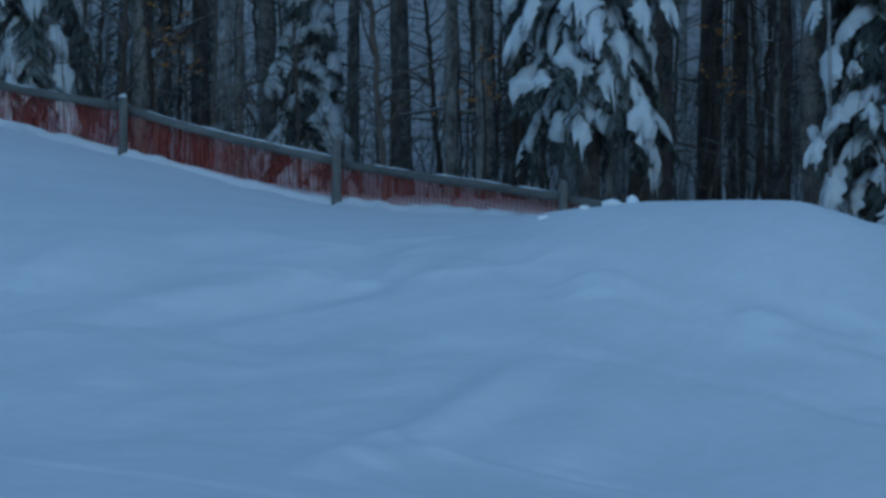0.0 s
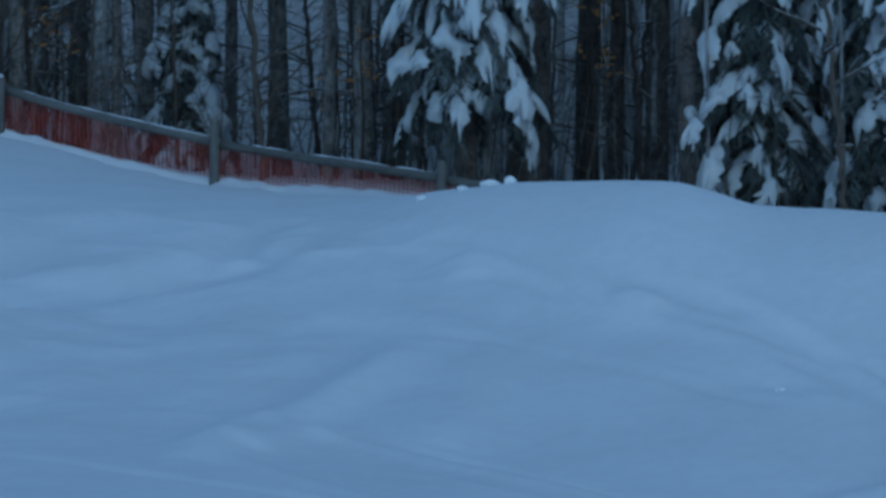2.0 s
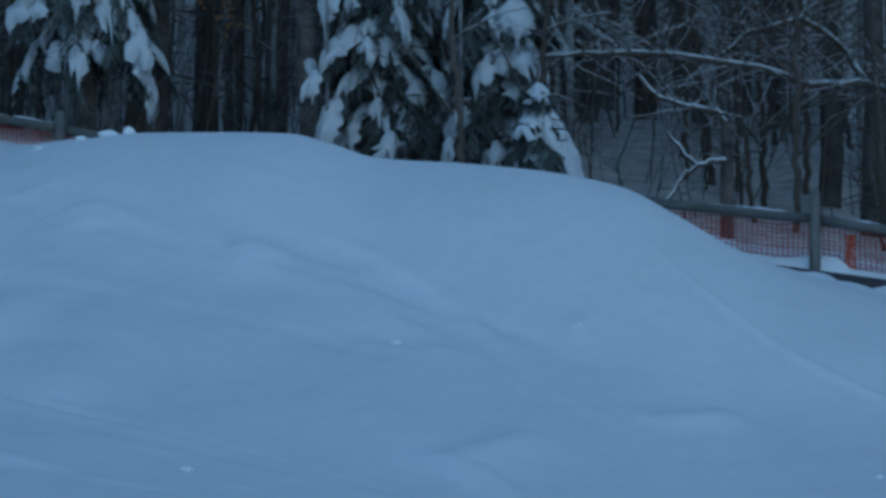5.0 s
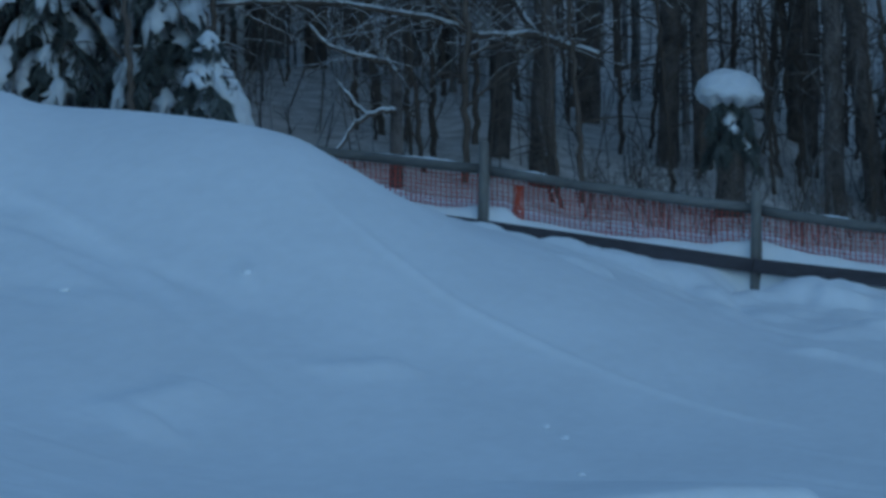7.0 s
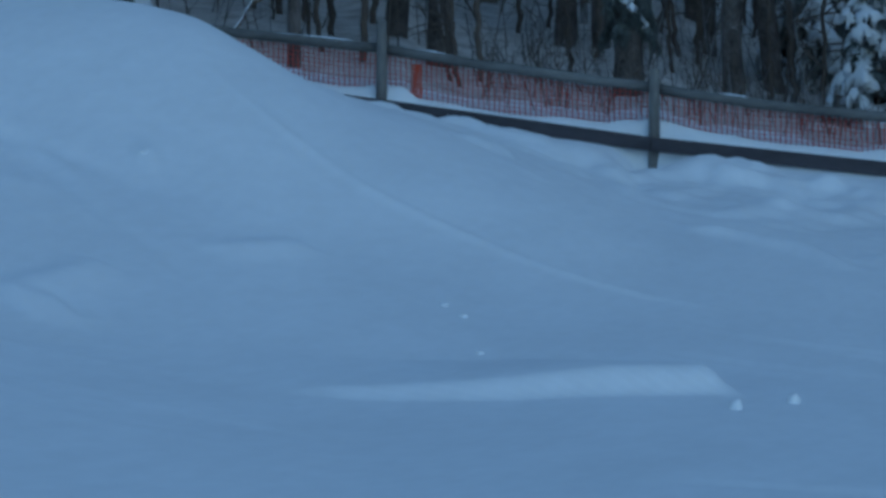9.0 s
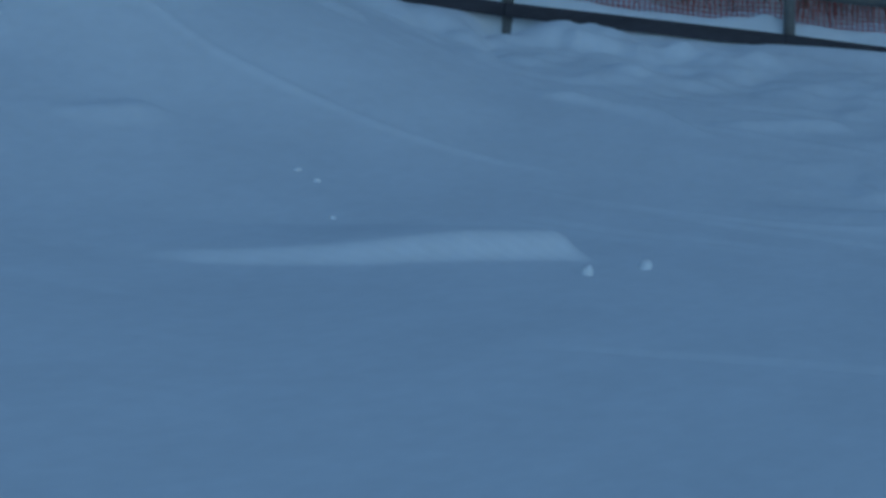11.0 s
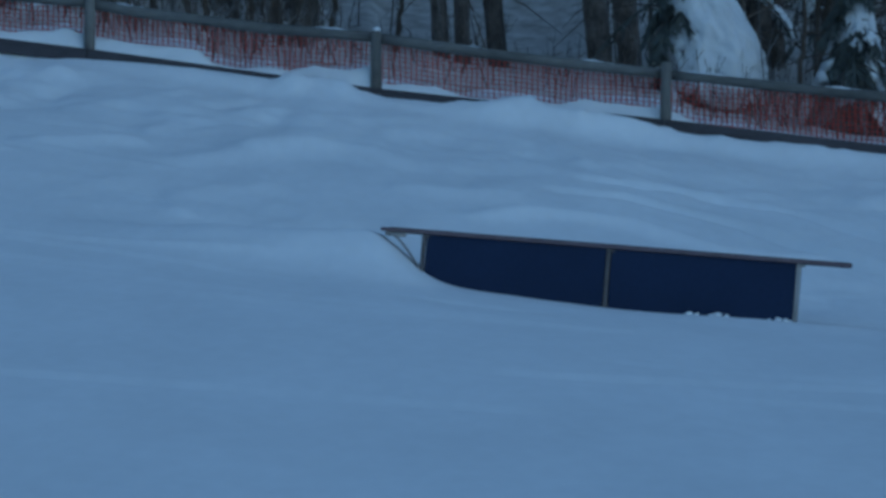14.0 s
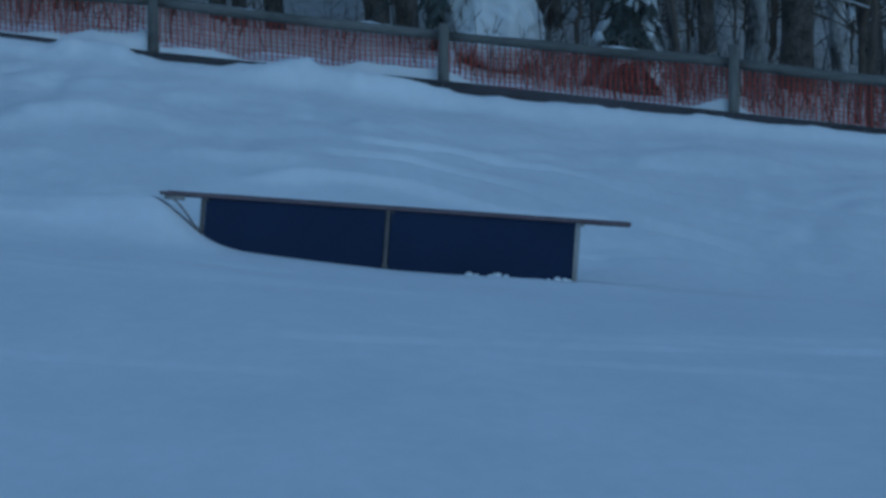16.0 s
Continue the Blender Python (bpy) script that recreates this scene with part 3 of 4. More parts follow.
# ---------------------------------------------------------------- jib box
def build_box():
    R = 33.0

    def p(bearing, elev, r):
        b = radians(bearing)
        return Vector((-r * math.sin(b), r * math.cos(b), EYE + r * math.tan(radians(elev))))

    a, b = p(1.765, 0.315, R + 0.2), p(-4.64, -0.175, R)
    ax = (b - a).normalized()
    nrm = Vector((0, 0, 1)).cross(ax).normalized()
    upv = ax.cross(nrm)
    rot = Matrix((ax, nrm, upv)).transposed()
    L = (b - a).length
    width = 0.55
    box = new("jib_box")
    box.matrix_world = Matrix.Translation(a + nrm * width / 2) @ rot.to_4x4()
    tagged(box, "long low jib box with dark blue side panels set in snow", "snow park box")
    xs = [L * q for q in (0.094, 0.487, 0.888)]
    t = Build()
    t.box((L / 2, 0, 0), L, width, 0.024)
    t.box((L / 2, -width / 2 - 0.006, -0.003), L - 0.02, 0.012, 0.029)
    t.box((L / 2, width / 2 + 0.006, -0.004), L - 0.02, 0.012, 0.045)
    ob = part("top_sheet", t.mesh("top_sheet", TOP_PLASTIC), box, "worn greyish sliding top sheet")
    mod = ob.modifiers.new("bevel", "BEVEL")
    mod.width, mod.segments = 0.006, 2
    for x in xs:
        for side in (-1, 1):
            g = Build()
            g.box((x, side * (width / 2 - 0.03), -0.40), 0.032, 0.05, 0.78)
            g.box((x + 0.02, side * (width / 2 - 0.004), -0.035), 0.05, 0.012, 0.02)
            part("leg", g.mesh("leg", PALE_STEEL if x == xs[-1] else STEEL), box, "frosted pale metal leg" if x == xs[-1] else "grey metal leg")
    for x0, x1 in zip(xs, xs[1:]):
        for side in (-1, 1):
            g = Build()
            g.box(((x0 + x1) / 2, side * (width / 2 - 0.025), -0.40), x1 - x0 - 0.044, 0.02, 0.76)
            part("side_panel", g.mesh("side_panel", BLUE), box, "dark navy blue side panel")
    # curved end bracket dipping into the snow
    g = Build()
    pts = [(0.05 + 0.30 * u, -width / 2 + 0.03, -0.02 - 0.32 * u ** 1.6) for u in np.linspace(0, 1, 8)]
    g.tube(pts, [0.010] * 8, 6)
    g.box((0.12, -width / 2 + 0.03, -0.035), 0.16, 0.05, 0.035)
    part("end_bracket", g.mesh("end_bracket", PALE_STEEL, True), box, "bent snow-dusted end bracket")


build_box()


# ---------------------------------------------------------------- loose snow
def clod(x, y, size, g, tall=1.0):
    bm = bmesh.new()
    bmesh.ops.create_icosphere(bm, subdivisions=2, radius=size)
    for v in bm.verts:
        v.co *= 1 + 0.35 * noise.noise(v.co / size * 1.3 + Vector((x, y, 0))) + g.uniform(-0.06, 0.06)
        v.co.z *= 0.8 * tall
    me = bpy.data.meshes.new("snow_clod")
    bm.to_mesh(me)
    bm.free()
    me.materials.append(SNOW)
    me.polygons.foreach_set("use_smooth", [True] * len(me.polygons))
    ob = new("snow_clod", me)
    ob.location = (x, y, float(ground_z(x, y)[0]) + size * 0.25 * tall)
    return tagged(ob, "small loose clod of snow lying on the slope", "snow clod", "loose snow clods")


g = random.Random(3)
for x, y, size in ((-6.83, 31.1, 0.035), (-6.6, 30.7, 0.035), (-6.07, 28.8, 0.03), (-9.6, 32.5, 0.04), (-10.4, 30.35, 0.04), (-9.5, 23.8, 0.045),
                   (-15.15, 35.3, 0.06), (-15.5, 35.15, 0.06)):
    clod(x, y, size, g, 0.7)
clod(-14.92, 35.4, 0.10, g, 0.55)
clod(-14.74, 35.46, 0.055, g, 1.2)
clod(-3.87, 26.1, 0.042, g, 1.6)
clod(-3.62, 26.95, 0.045, g, 1.4)
for u in (0.655, 0.67, 0.70, 0.715, 0.735, 0.825, 0.845, 0.86, 0.87):
    clod(-1.0 + 3.66 * u, 32.93 + g.uniform(-0.04, 0.04), g.uniform(0.014, 0.040), g, 0.8)


# ---------------------------------------------------------------- trees
def frond(fol, snw, root, heading, length, droop, width, rng, snowy=1.0, sprigs=46):
    """A hanging conifer branch: bough, needle sprays and its load of snow."""
    out = Vector((math.cos(heading), math.sin(heading), 0))
    side = Vector((-out.y, out.x, 0))
    n = 7
    pts = []
    for i in range(n):
        u = i / (n - 1)
        ang = droop * (0.25 + 0.95 * u)
        if i == 0:
            pts.append(Vector(root))
        else:
            pts.append(pts[-1] + (out * math.cos(ang) - Vector((0, 0, 1)) * math.sin(ang)) * (length / (n - 1)))
    fol.tube(pts, [0.03 * (1 - 0.8 * i / (n - 1)) for i in range(n)], 4, cap=False)
    for k in range(sprigs):
        u = rng.uniform(0.08, 1.0)
        i = min(int(u * (n - 1)), n - 2)
        p = pts[i].lerp(pts[i + 1], u * (n - 1) - i)
        d = (pts[i + 1] - pts[i]).normalized()
        sgn = rng.choice((-1, 1))
        w = width * (1.0 - 0.55 * u) * rng.uniform(0.6, 1.25)
        tip = p + side * sgn * w + d * w * rng.uniform(0.35, 1.0) - Vector((0, 0, w * rng.uniform(0.25, 0.9)))
        b = (tip - p).normalized().cross(Vector((rng.uniform(-1, 1), rng.uniform(-1, 1), rng.uniform(-1, 1)))).normalized() * rng.uniform(0.010, 0.024)
        mid = p.lerp(tip, 0.55)
        s = len(fol.v)
        fol.v += [p - b * 0.4, p + b * 0.4, mid + b, mid - b, tip]
        fol.f += [(s, s + 1, s + 2, s + 3), (s + 3, s + 2, s + 4)]
        for _ in range(4 if sprigs > 30 else 0):
            q = p.lerp(tip, rng.uniform(0.3, 0.95))
            e = q + Vector((rng.uniform(-0.08, 0.08), rng.uniform(-0.08, 0.08), -rng.uniform(0.04, 0.15)))
            c = b.normalized() * rng.uniform(0.009, 0.016)
            s = len(fol.v)
            fol.v += [q - c, q + c, e]
            fol.f.append((s, s + 1, s + 2))
    if rng.random() < snowy:
        u = rng.uniform(0.02, 0.2)
        while u < 0.8:
            v = min(1.06, u + rng.uniform(0.24, 0.6))
            load = snw
            if isinstance(snw, list):
                load = Build()
                snw.append(load)
            snow_sheet(load, pts, side, width * rng.uniform(0.45, 0.9), u, v, rng, (11, 9) if sprigs > 30 else (5, 5))
            u = v + rng.uniform(-0.04, 0.10)


def snow_sheet(snw, pts, side, half, u0, u1, rng, grid):
    """A mat of snow draped over a bough, thick along its back, torn into fingers at its rim."""
    nu, ns = grid
    n = len(pts)
    tail = [rng.uniform(-0.20, 0.16) for _ in range(ns)]
    rim = [[rng.uniform(0.5, 1.45) for _ in range(nu)] for _ in range(2)]
    bulge = half * rng.uniform(0.3, 0.5)
    start = len(snw.v)
    for layer in (1, 0):
        for i in range(nu):
            t = i / (nu - 1)
            wide = half * (0.35 + 0.65 * min(1.0, 2.2 * t)) * (1.0 - 0.5 * max(0.0, t - 0.6) / 0.4)
            for j in range(ns):
                q = 2 * j / (ns - 1) - 1
                u = u0 + (u1 + tail[j] * t - u0) * t - 0.10 * q * q * t
                w = min(max(u, 0.0), 1.1) * (n - 1)
                k = min(int(w), n - 2)
                p = pts[k].lerp(pts[k + 1], w - k)
                d = (pts[k + 1] - pts[k]).normalized()
                up = d.cross(side)
                if up.z < 0:
                    up = -up
                body = max(0.0, 1 - q * q) ** 0.6 * min(1.0, 5 * t + 0.15) * min(1.0, 4 * (1 - t) + 0.12)
                lump = 1 + 0.45 * noise.noise(p * 6.0 + side * q * 2.0)
                reach = q * wide * (1.0 if abs(q) < 0.6 else rim[0 if q < 0 else 1][i])
                p = p + side * reach - Vector((0, 0, 0.55 * half * q * q)) + up * (0.02 + layer * (0.012 + bulge * body * lump))
                snw.v.append(p + noise.noise_vector(p * 9.0 + side * q) * 0.16 * half)
    m = nu * ns
    for i in range(nu - 1):
        for j in range(ns - 1):
            a = start + i * ns + j
            snw.f.append((a, a + 1, a + ns + 1, a + ns))
            snw.f.append((a + m + ns, a + m + ns + 1, a + m + 1, a + m))
    ring = [j for j in range(ns)] + [i * ns + ns - 1 for i in range(1, nu)] + [(nu - 1) * ns + j for j in range(ns - 2, -1, -1)] + [i * ns for i in range(nu - 2, 0, -1)]
    for a, b in zip(ring, ring[1:] + ring[:1]):
        snw.f.append((start + b, start + a, start + a + m, start + b + m))


def snow_pad(snw, q, side, width, rng, sides=7):
    """A lumpy cushion of snow lying along a bough."""
    s, m = len(snw.v), len(q)
    for j, p in enumerate(q):
        d = (q[min(j + 1, m - 1)] - q[max(j - 1, 0)]).normalized()
        up = d.cross(side)
        if up.z < 0:
            up = -up
        prof = (0.45, 0.95, 1.0, 0.9, 0.4)[round(4 * j / (m - 1))] * rng.uniform(0.8, 1.2)
        for k in range(sides):
            a = 2 * math.pi * k / sides
            lift = math.sin(a)
            lift = lift * 0.75 if lift > 0 else lift * 0.3
            snw.v.append(p + (side * math.cos(a) * rng.uniform(0.8, 1.2) + up * lift) * width * prof + up * 0.02 - Vector((0, 0, 0.3 * width * prof * abs(math.cos(a)))))
    for j in range(m - 1):
        for k in range(sides):
            a, b = s + j * sides + k, s + j * sides + (k + 1) % sides
            snw.f.append((a, b, b + sides, a + sides))
    snw.f.append(tuple(s + k for k in range(sides))[::-1])
    e = s + (m - 1) * sides
    snw.f.append(tuple(e + k for k in range(sides)))


def trunk_mesh(height, radius, rng, mat, bend=0.15, stubs=8):
    b = Build()
    n = 44
    ox, oy = rng.uniform(-bend, bend), rng.uniform(-bend, bend)
    pts, rad = [], []
    for i in range(n):
        u = i / (n - 1)
        pts.append((ox * math.sin(u * 3.0) + rng.uniform(-0.02, 0.02), oy * math.sin(u * 2.4) + rng.uniform(-0.02, 0.02), -0.6 + u * (height + 0.6)))
        rad.append(radius * (1.25 if i == 0 else 1.0) * (1 - 0.85 * u) + 0.012)
    b.tube(pts, rad, 10, wobble=0.11, rng=rng)
    for _ in range(int(stubs * 1.6)):
        z = rng.uniform(0.8, min(8, height * 0.7))
        a = rng.uniform(0, 6.28)
        l = rng.uniform(0.15, 1.2)
        d = Vector((math.cos(a), math.sin(a), rng.uniform(-0.5, 0.15)))
        p = Vector((0, 0, z))
        b.tube([p, p + d * l * 0.5, p + d * l + Vector((0, 0, -0.12 * l))], [0.018, 0.011, 0.004], 4, cap=False)
    return b.mesh("trunk", mat, True)


def spruce(name, label, height, radius, low, reach, rng, snowy=1.0, droop=1.0, trunk_mat=None, sprigs=46, per=7, wide=1.0, split=0.0, step=1.0):
    """split: below this height every bough is a part of its own, with its pad of snow on it."""
    tree = tagged(new(name), label, "tree")
    part("trunk", trunk_mesh(height, radius, rng, trunk_mat or BARK, 0.08), tree)
    fol, snw = Build(), Build()
    z = low
    tier = 0
    while z < height - 0.25:
        u = (z - low) / (height - low)
        l = reach * (1 - u) ** 0.85 * (0.8 if tier == 0 else 1) + 0.2
        count = max(4, int(per * (0.5 + 0.5 * (1 - u))))
        for k in range(count):
            h = 2 * math.pi * (k + rng.uniform(-0.35, 0.35)) / count + tier * 1.1
            ll = min(1.5, l * rng.uniform(0.5, 1.15))
            a, b = (Build(), []) if z < split else (fol, snw)
            zz = z + rng.uniform(-0.15, 0.15)
            frond(a, b, (0, 0, zz), h, ll, droop * rng.uniform(0.7, 1.12), wide * (0.10 + 0.13 * ll ** 0.7) * rng.uniform(0.8, 1.25), rng, snowy, sprigs if z < split + 0.6 or split == 0 else 18)
            if z < split:
                bough = part("bough", a.mesh("bough", NEEDLE), tree)
                for load in b:
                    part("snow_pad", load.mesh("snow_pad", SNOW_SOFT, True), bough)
        z += step * (0.34 + 0.2 * (1 - u)) * rng.uniform(0.85, 1.15)
        tier += 1
    if fol.v:
        tagged(part("crown", fol.mesh("crown", NEEDLE), tree, "drooping dark green needle boughs"), kind="stuff")
    if snw.v:
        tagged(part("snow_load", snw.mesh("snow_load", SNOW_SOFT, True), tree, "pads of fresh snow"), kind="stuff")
    return tree


def high_bough(fol, snw, root, heading, length, droop, rng):
    """A bough of a high crown: a stem with broad needle sprays and a little snow."""
    out = Vector((math.cos(heading), math.sin(heading), 0))
    side = Vector((-out.y, out.x, 0))
    root = Vector(root)
    tip = root + (out * math.cos(droop) - Vector((0, 0, 1)) * math.sin(droop)) * length
    fol.tube([root, root.lerp(tip, 0.5) + Vector((0, 0, 0.06 * length)), tip], [0.03, 0.018, 0.006], 3, cap=False)
    for i in range(11):
        u = 0.15 + 0.85 * i / 10
        p = root.lerp(tip, u)
        w = (0.75 - 0.45 * u) * rng.uniform(0.7, 1.2)
        d = side * rng.choice((-1, 1)) * w + out * w * rng.uniform(0.2, 0.8) - Vector((0, 0, w * rng.uniform(0.1, 0.6)))
        b = d.cross(Vector((rng.uniform(-1, 1), rng.uniform(-1, 1), 1))).normalized() * rng.uniform(0.05, 0.10)
        s = len(fol.v)
        fol.v += [p, p + d * 0.5 + b, p + d, p + d * 0.5 - b]
        fol.f.append((s, s + 1, s + 2, s + 3))
    if rng.random() < 0.35:
        snow_pad(snw, [root.lerp(tip, 0.3 + 0.65 * j / 3) + Vector((0, 0, 0.04)) for j in range(4)], side, 0.2, rng, 6)


def pine(name, label, height, radius, low, rng, mat):
    """A tall bare-stemmed forest tree whose crown starts high up."""
    tree = tagged(new(name), label, "tree")
    part("trunk", trunk_mesh(height, radius, rng, mat, 0.25, 16), tree)
    fol, snw = Build(), Build()
    z = low
    tier = 0
    while z < height:
        u = (z - low) / (height - low)
        for k in range(4):
            high_bough(fol, snw, (0, 0, z), 6.28 * k / 4 + tier * 0.9 + rng.uniform(-0.3, 0.3), (3.0 * (1 - u) ** 0.7 + 0.4) * rng.uniform(0.7, 1.2), rng.uniform(0.1, 0.6), rng)
        z += 1.0
        tier += 1
    tagged(part("crown", fol.mesh("crown", NEEDLE), tree, "dark high needle crown"), kind="stuff")
    tagged(part("snow_load", snw.mesh("snow_load", SNOW_SOFT, True), tree, "snow on the boughs"), kind="stuff")
    return tree


def branching(b, p, d, length, radius, depth, rng, snow=None, gravity=0.0):
    n = 5
    pts = [Vector(p)]
    dd = Vector(d).normalized()
    for i in range(n - 1):
        dd = (dd + Vector((rng.uniform(-0.22, 0.22), rng.uniform(-0.22, 0.22), rng.uniform(-0.2, 0.2) - gravity))).normalized()
        pts.append(pts[-1] + dd * length / (n - 1))
    rad = [radius * (1 - 0.6 * i / (n - 1)) for i in range(n)]
    b.tube(pts, rad, 4 if radius > 0.02 else 3, cap=False)
    if snow is not None and radius > 0.006:
        snow.tube([q + Vector((0, 0, rad[i] * 0.9 + 0.003)) for i, q in enumerate(pts)], [max(0.004, rad[i] * rng.uniform(0.4, 0.75)) for i in range(n)], 3, wobble=0.2, rng=rng)
    if depth > 0:
        for _ in range(3 if depth > 1 else 4):
            i = rng.randrange(1, n)
            nd = (dd + Vector((rng.uniform(-0.9, 0.9), rng.uniform(-0.9, 0.9), rng.uniform(-0.5, 0.8)))).normalized()
            branching(b, pts[i], nd, length * rng.uniform(0.4, 0.65), rad[i] * 0.55, depth - 1, rng, snow, gravity)


def bare_tree(name, label, height, radius, rng, limbs, snowy=True, mat=None, depth=2, limb_len=1.6, low=0.35):
    tree = tagged(new(name), label, "tree")
    part("trunk", trunk_mesh(height, radius, rng, mat or TWIG, 0.12, 0), tree)
    b, s = Build(), Build()
    for i in range(limbs):
        z = height * (low + (0.97 - low) * (i + rng.random()) / limbs)
        a = rng.uniform(0, 6.28)
        branching(b, (0, 0, z), (math.cos(a), math.sin(a), rng.uniform(0.1, 0.8)), limb_len * rng.uniform(0.6, 1.2) * (1.1 - 0.6 * z / height), radius * 0.45 * (1 - 0.6 * z / height) + 0.006, depth, rng, s if snowy else None)
    tagged(part("twig_work", b.mesh("twig_work", mat or TWIG), tree, "bare twiggy branches"), kind="stuff")
    if snowy and s.v:
        tagged(part("snow_load", s.mesh("snow_load", SNOW_SOFT, True), tree, "snow lying along the branches"), kind="stuff")
    return tree


def stand(tree, bearing, r, turn=None, size=1.0, lean=0.0, copy=True, tilt=0.0):
    x, y, z = place(bearing, r)
    m = Matrix.Translation((x, y, z - 0.05)) @ Matrix.Rotation(radians(lean), 4, "Y") @ Matrix.Rotation(radians(tilt), 4, "X") @ Matrix.Rotation(turn if turn is not None else bearing * 7.3, 4, "Z")
    if copy:
        ob = copy_thing(tree, m)
        ob.matrix_basis = m @ Matrix.Scale(size, 4)
        return ob
    tree.matrix_basis = m @ Matrix.Scale(size, 4)
    return tree


rng = random.Random(11)
# great snow-laden spruces close behind the fence
stand(spruce("spruce_tree", "tall spruce with drooping boughs thickly loaded with snow", 15.5, 0.12, 1.75, 1.95, rng, 0.85, droop=1.2, per=15, sprigs=70, wide=1.0, split=5.0), 23.15, 50.5, 0.4, copy=False)
snow_a = stand(spruce("spruce_tree", "slender spruce hung with heavy snow pads", 13.0, 0.10, 1.0, 1.25, rng, 0.6, droop=1.25, per=12, sprigs=64, wide=0.95, split=4.2), 19.2, 49.8, 1.0, copy=False)
stand(snow_a, 17.45, 49.0, 2.2, 0.95)
stand(snow_a, 18.15, 50.5, 3.9, 1.05)
stand(snow_a, 30.9, 55.5, 4.4, 1.15)
young = stand(spruce("young_fir", "young fir bowed under a hood of snow", 2.5, 0.07, 0.35, 0.80, rng, 0.85, droop=1.15, per=12, sprigs=44, wide=1.15, split=9.0, step=0.8), 6.55, 47.5, 1.4, 0.95, copy=False)
stand(young, 5.9, 49.0, 3.1, 1.05)
stand(young, 27.0, 58.0, 0.9, 1.3)
stand(young, 7.4, 51.0, 0.2, 1.2)


def point(bearing, elev, r):
    b = radians(bearing)
    return Vector((-r * math.sin(b), r * math.cos(b), EYE + r * math.tan(radians(elev))))


def cloaked_fir(bearing, r, size, facing=0.0):
    """A bowed fir whose boughs on one side vanish under a single sheet of snow."""
    tree = spruce("young_fir", "young fir half buried under one smooth hood of snow", 2.1, 0.06, 0.35, 0.62, rng, 0.25, droop=1.05, per=10, sprigs=60, wide=1.0, split=9.0, step=0.8)
    bm = bmesh.new()
    bmesh.ops.create_icosphere(bm, subdivisions=5, radius=1.0)
    for v in bm.verts:
        h = (v.co.z + 1) / 2
        a = math.atan2(v.co.y, v.co.x)
        wide = 0.52 * (1 - h ** 1.7) ** 0.6 * min(1, h * 5 + 0.35)
        folds = 1 + (1 - h) * (0.09 * math.sin(5 * a + 2 * h) + 0.06 * math.sin(9 * a + 1.3)) + 0.22 * noise.noise(v.co * 2.3) + 0.11 * noise.noise(v.co * 6.0) + 0.04 * noise.noise(v.co * 15.0)
        v.co = Vector((math.cos(a) * wide * folds + 0.50 - 0.52 * h ** 1.6, math.sin(a) * wide * folds * 0.8 - 0.10, -0.1 + 1.80 * h + 0.05 * noise.noise(v.co * 4.0)))
    me = bpy.data.meshes.new("snow_hood")
    bm.to_mesh(me)
    bm.free()
    me.materials.append(SNOW_SOFT)
    me.polygons.foreach_set("use_smooth", [True] * len(me.polygons))
    part("snow_hood", me, tree, "smooth drooping hood of snow")
    stand(tree, bearing, r, facing, size, copy=False)


def hooded_stub(bearing, r):
    """A short broken fir with a round cap of snow."""
    x, y, z = place(bearing, r)
    tree = tagged(new("broken_fir"), "short broken fir under a round cap of snow", "tree")
    tree.location = (x, y, z)
    b = Build()
    b.tube([(0, 0, -0.4), (0.02, 0, 0.4), (0, 0.02, 0.9), (0, 0, 1.3)], [0.20, 0.17, 0.15, 0.1], 10, wobble=0.1, rng=rng)
    part("trunk", b.mesh("trunk", BARK, True), tree)
    for k in range(18):
        a, c = Build(), Build()
        frond(a, c, (0, 0, 0.95 + 0.2 * (k % 3)), k * 0.52, rng.uniform(0.28, 0.62), 1.1, 0.12, rng, 0.35, 80)
        bough = part("bough", a.mesh("bough", NEEDLE), tree)
        if c.v:
            part("snow_pad", c.mesh("snow_pad", SNOW_SOFT, True), bough)
    bm = bmesh.new()
    bmesh.ops.create_icosphere(bm, subdivisions=5, radius=0.36)
    for v in bm.verts:
        a = math.atan2(v.co.y, v.co.x)
        v.co *= 1 + 0.13 * noise.noise(v.co * 3.3) + 0.05 * noise.noise(v.co * 11)
        if v.co.z > 0:
            v.co.z *= 0.80
        else:
            # the underside hangs in uneven tongues between the boughs
            v.co.z *= 0.30 + 0.45 * max(0.0, noise.noise(Vector((math.cos(a) * 2.2, math.sin(a) * 2.2, 4.0))) + 0.2)
        v.co.x *= 1.08
        v.co += Vector((0.02, 0.02, 1.36))
    me = bpy.data.meshes.new("snow_cap")
    bm.to_mesh(me)
    bm.free()
    me.materials.append(SNOW_SOFT)
    me.polygons.foreach_set("use_smooth", [True] * len(me.polygons))
    part("snow_cap", me, tree, "round cap of snow")


cloaked_fir(-2.28, 46.3, 1.0)
cloaked_fir(17.04, 46.4, 0.88, 1.4)
cloaked_fir(-4.62, 46.2, 0.95, 1.8)
hooded_stub(9.9, 47.2)


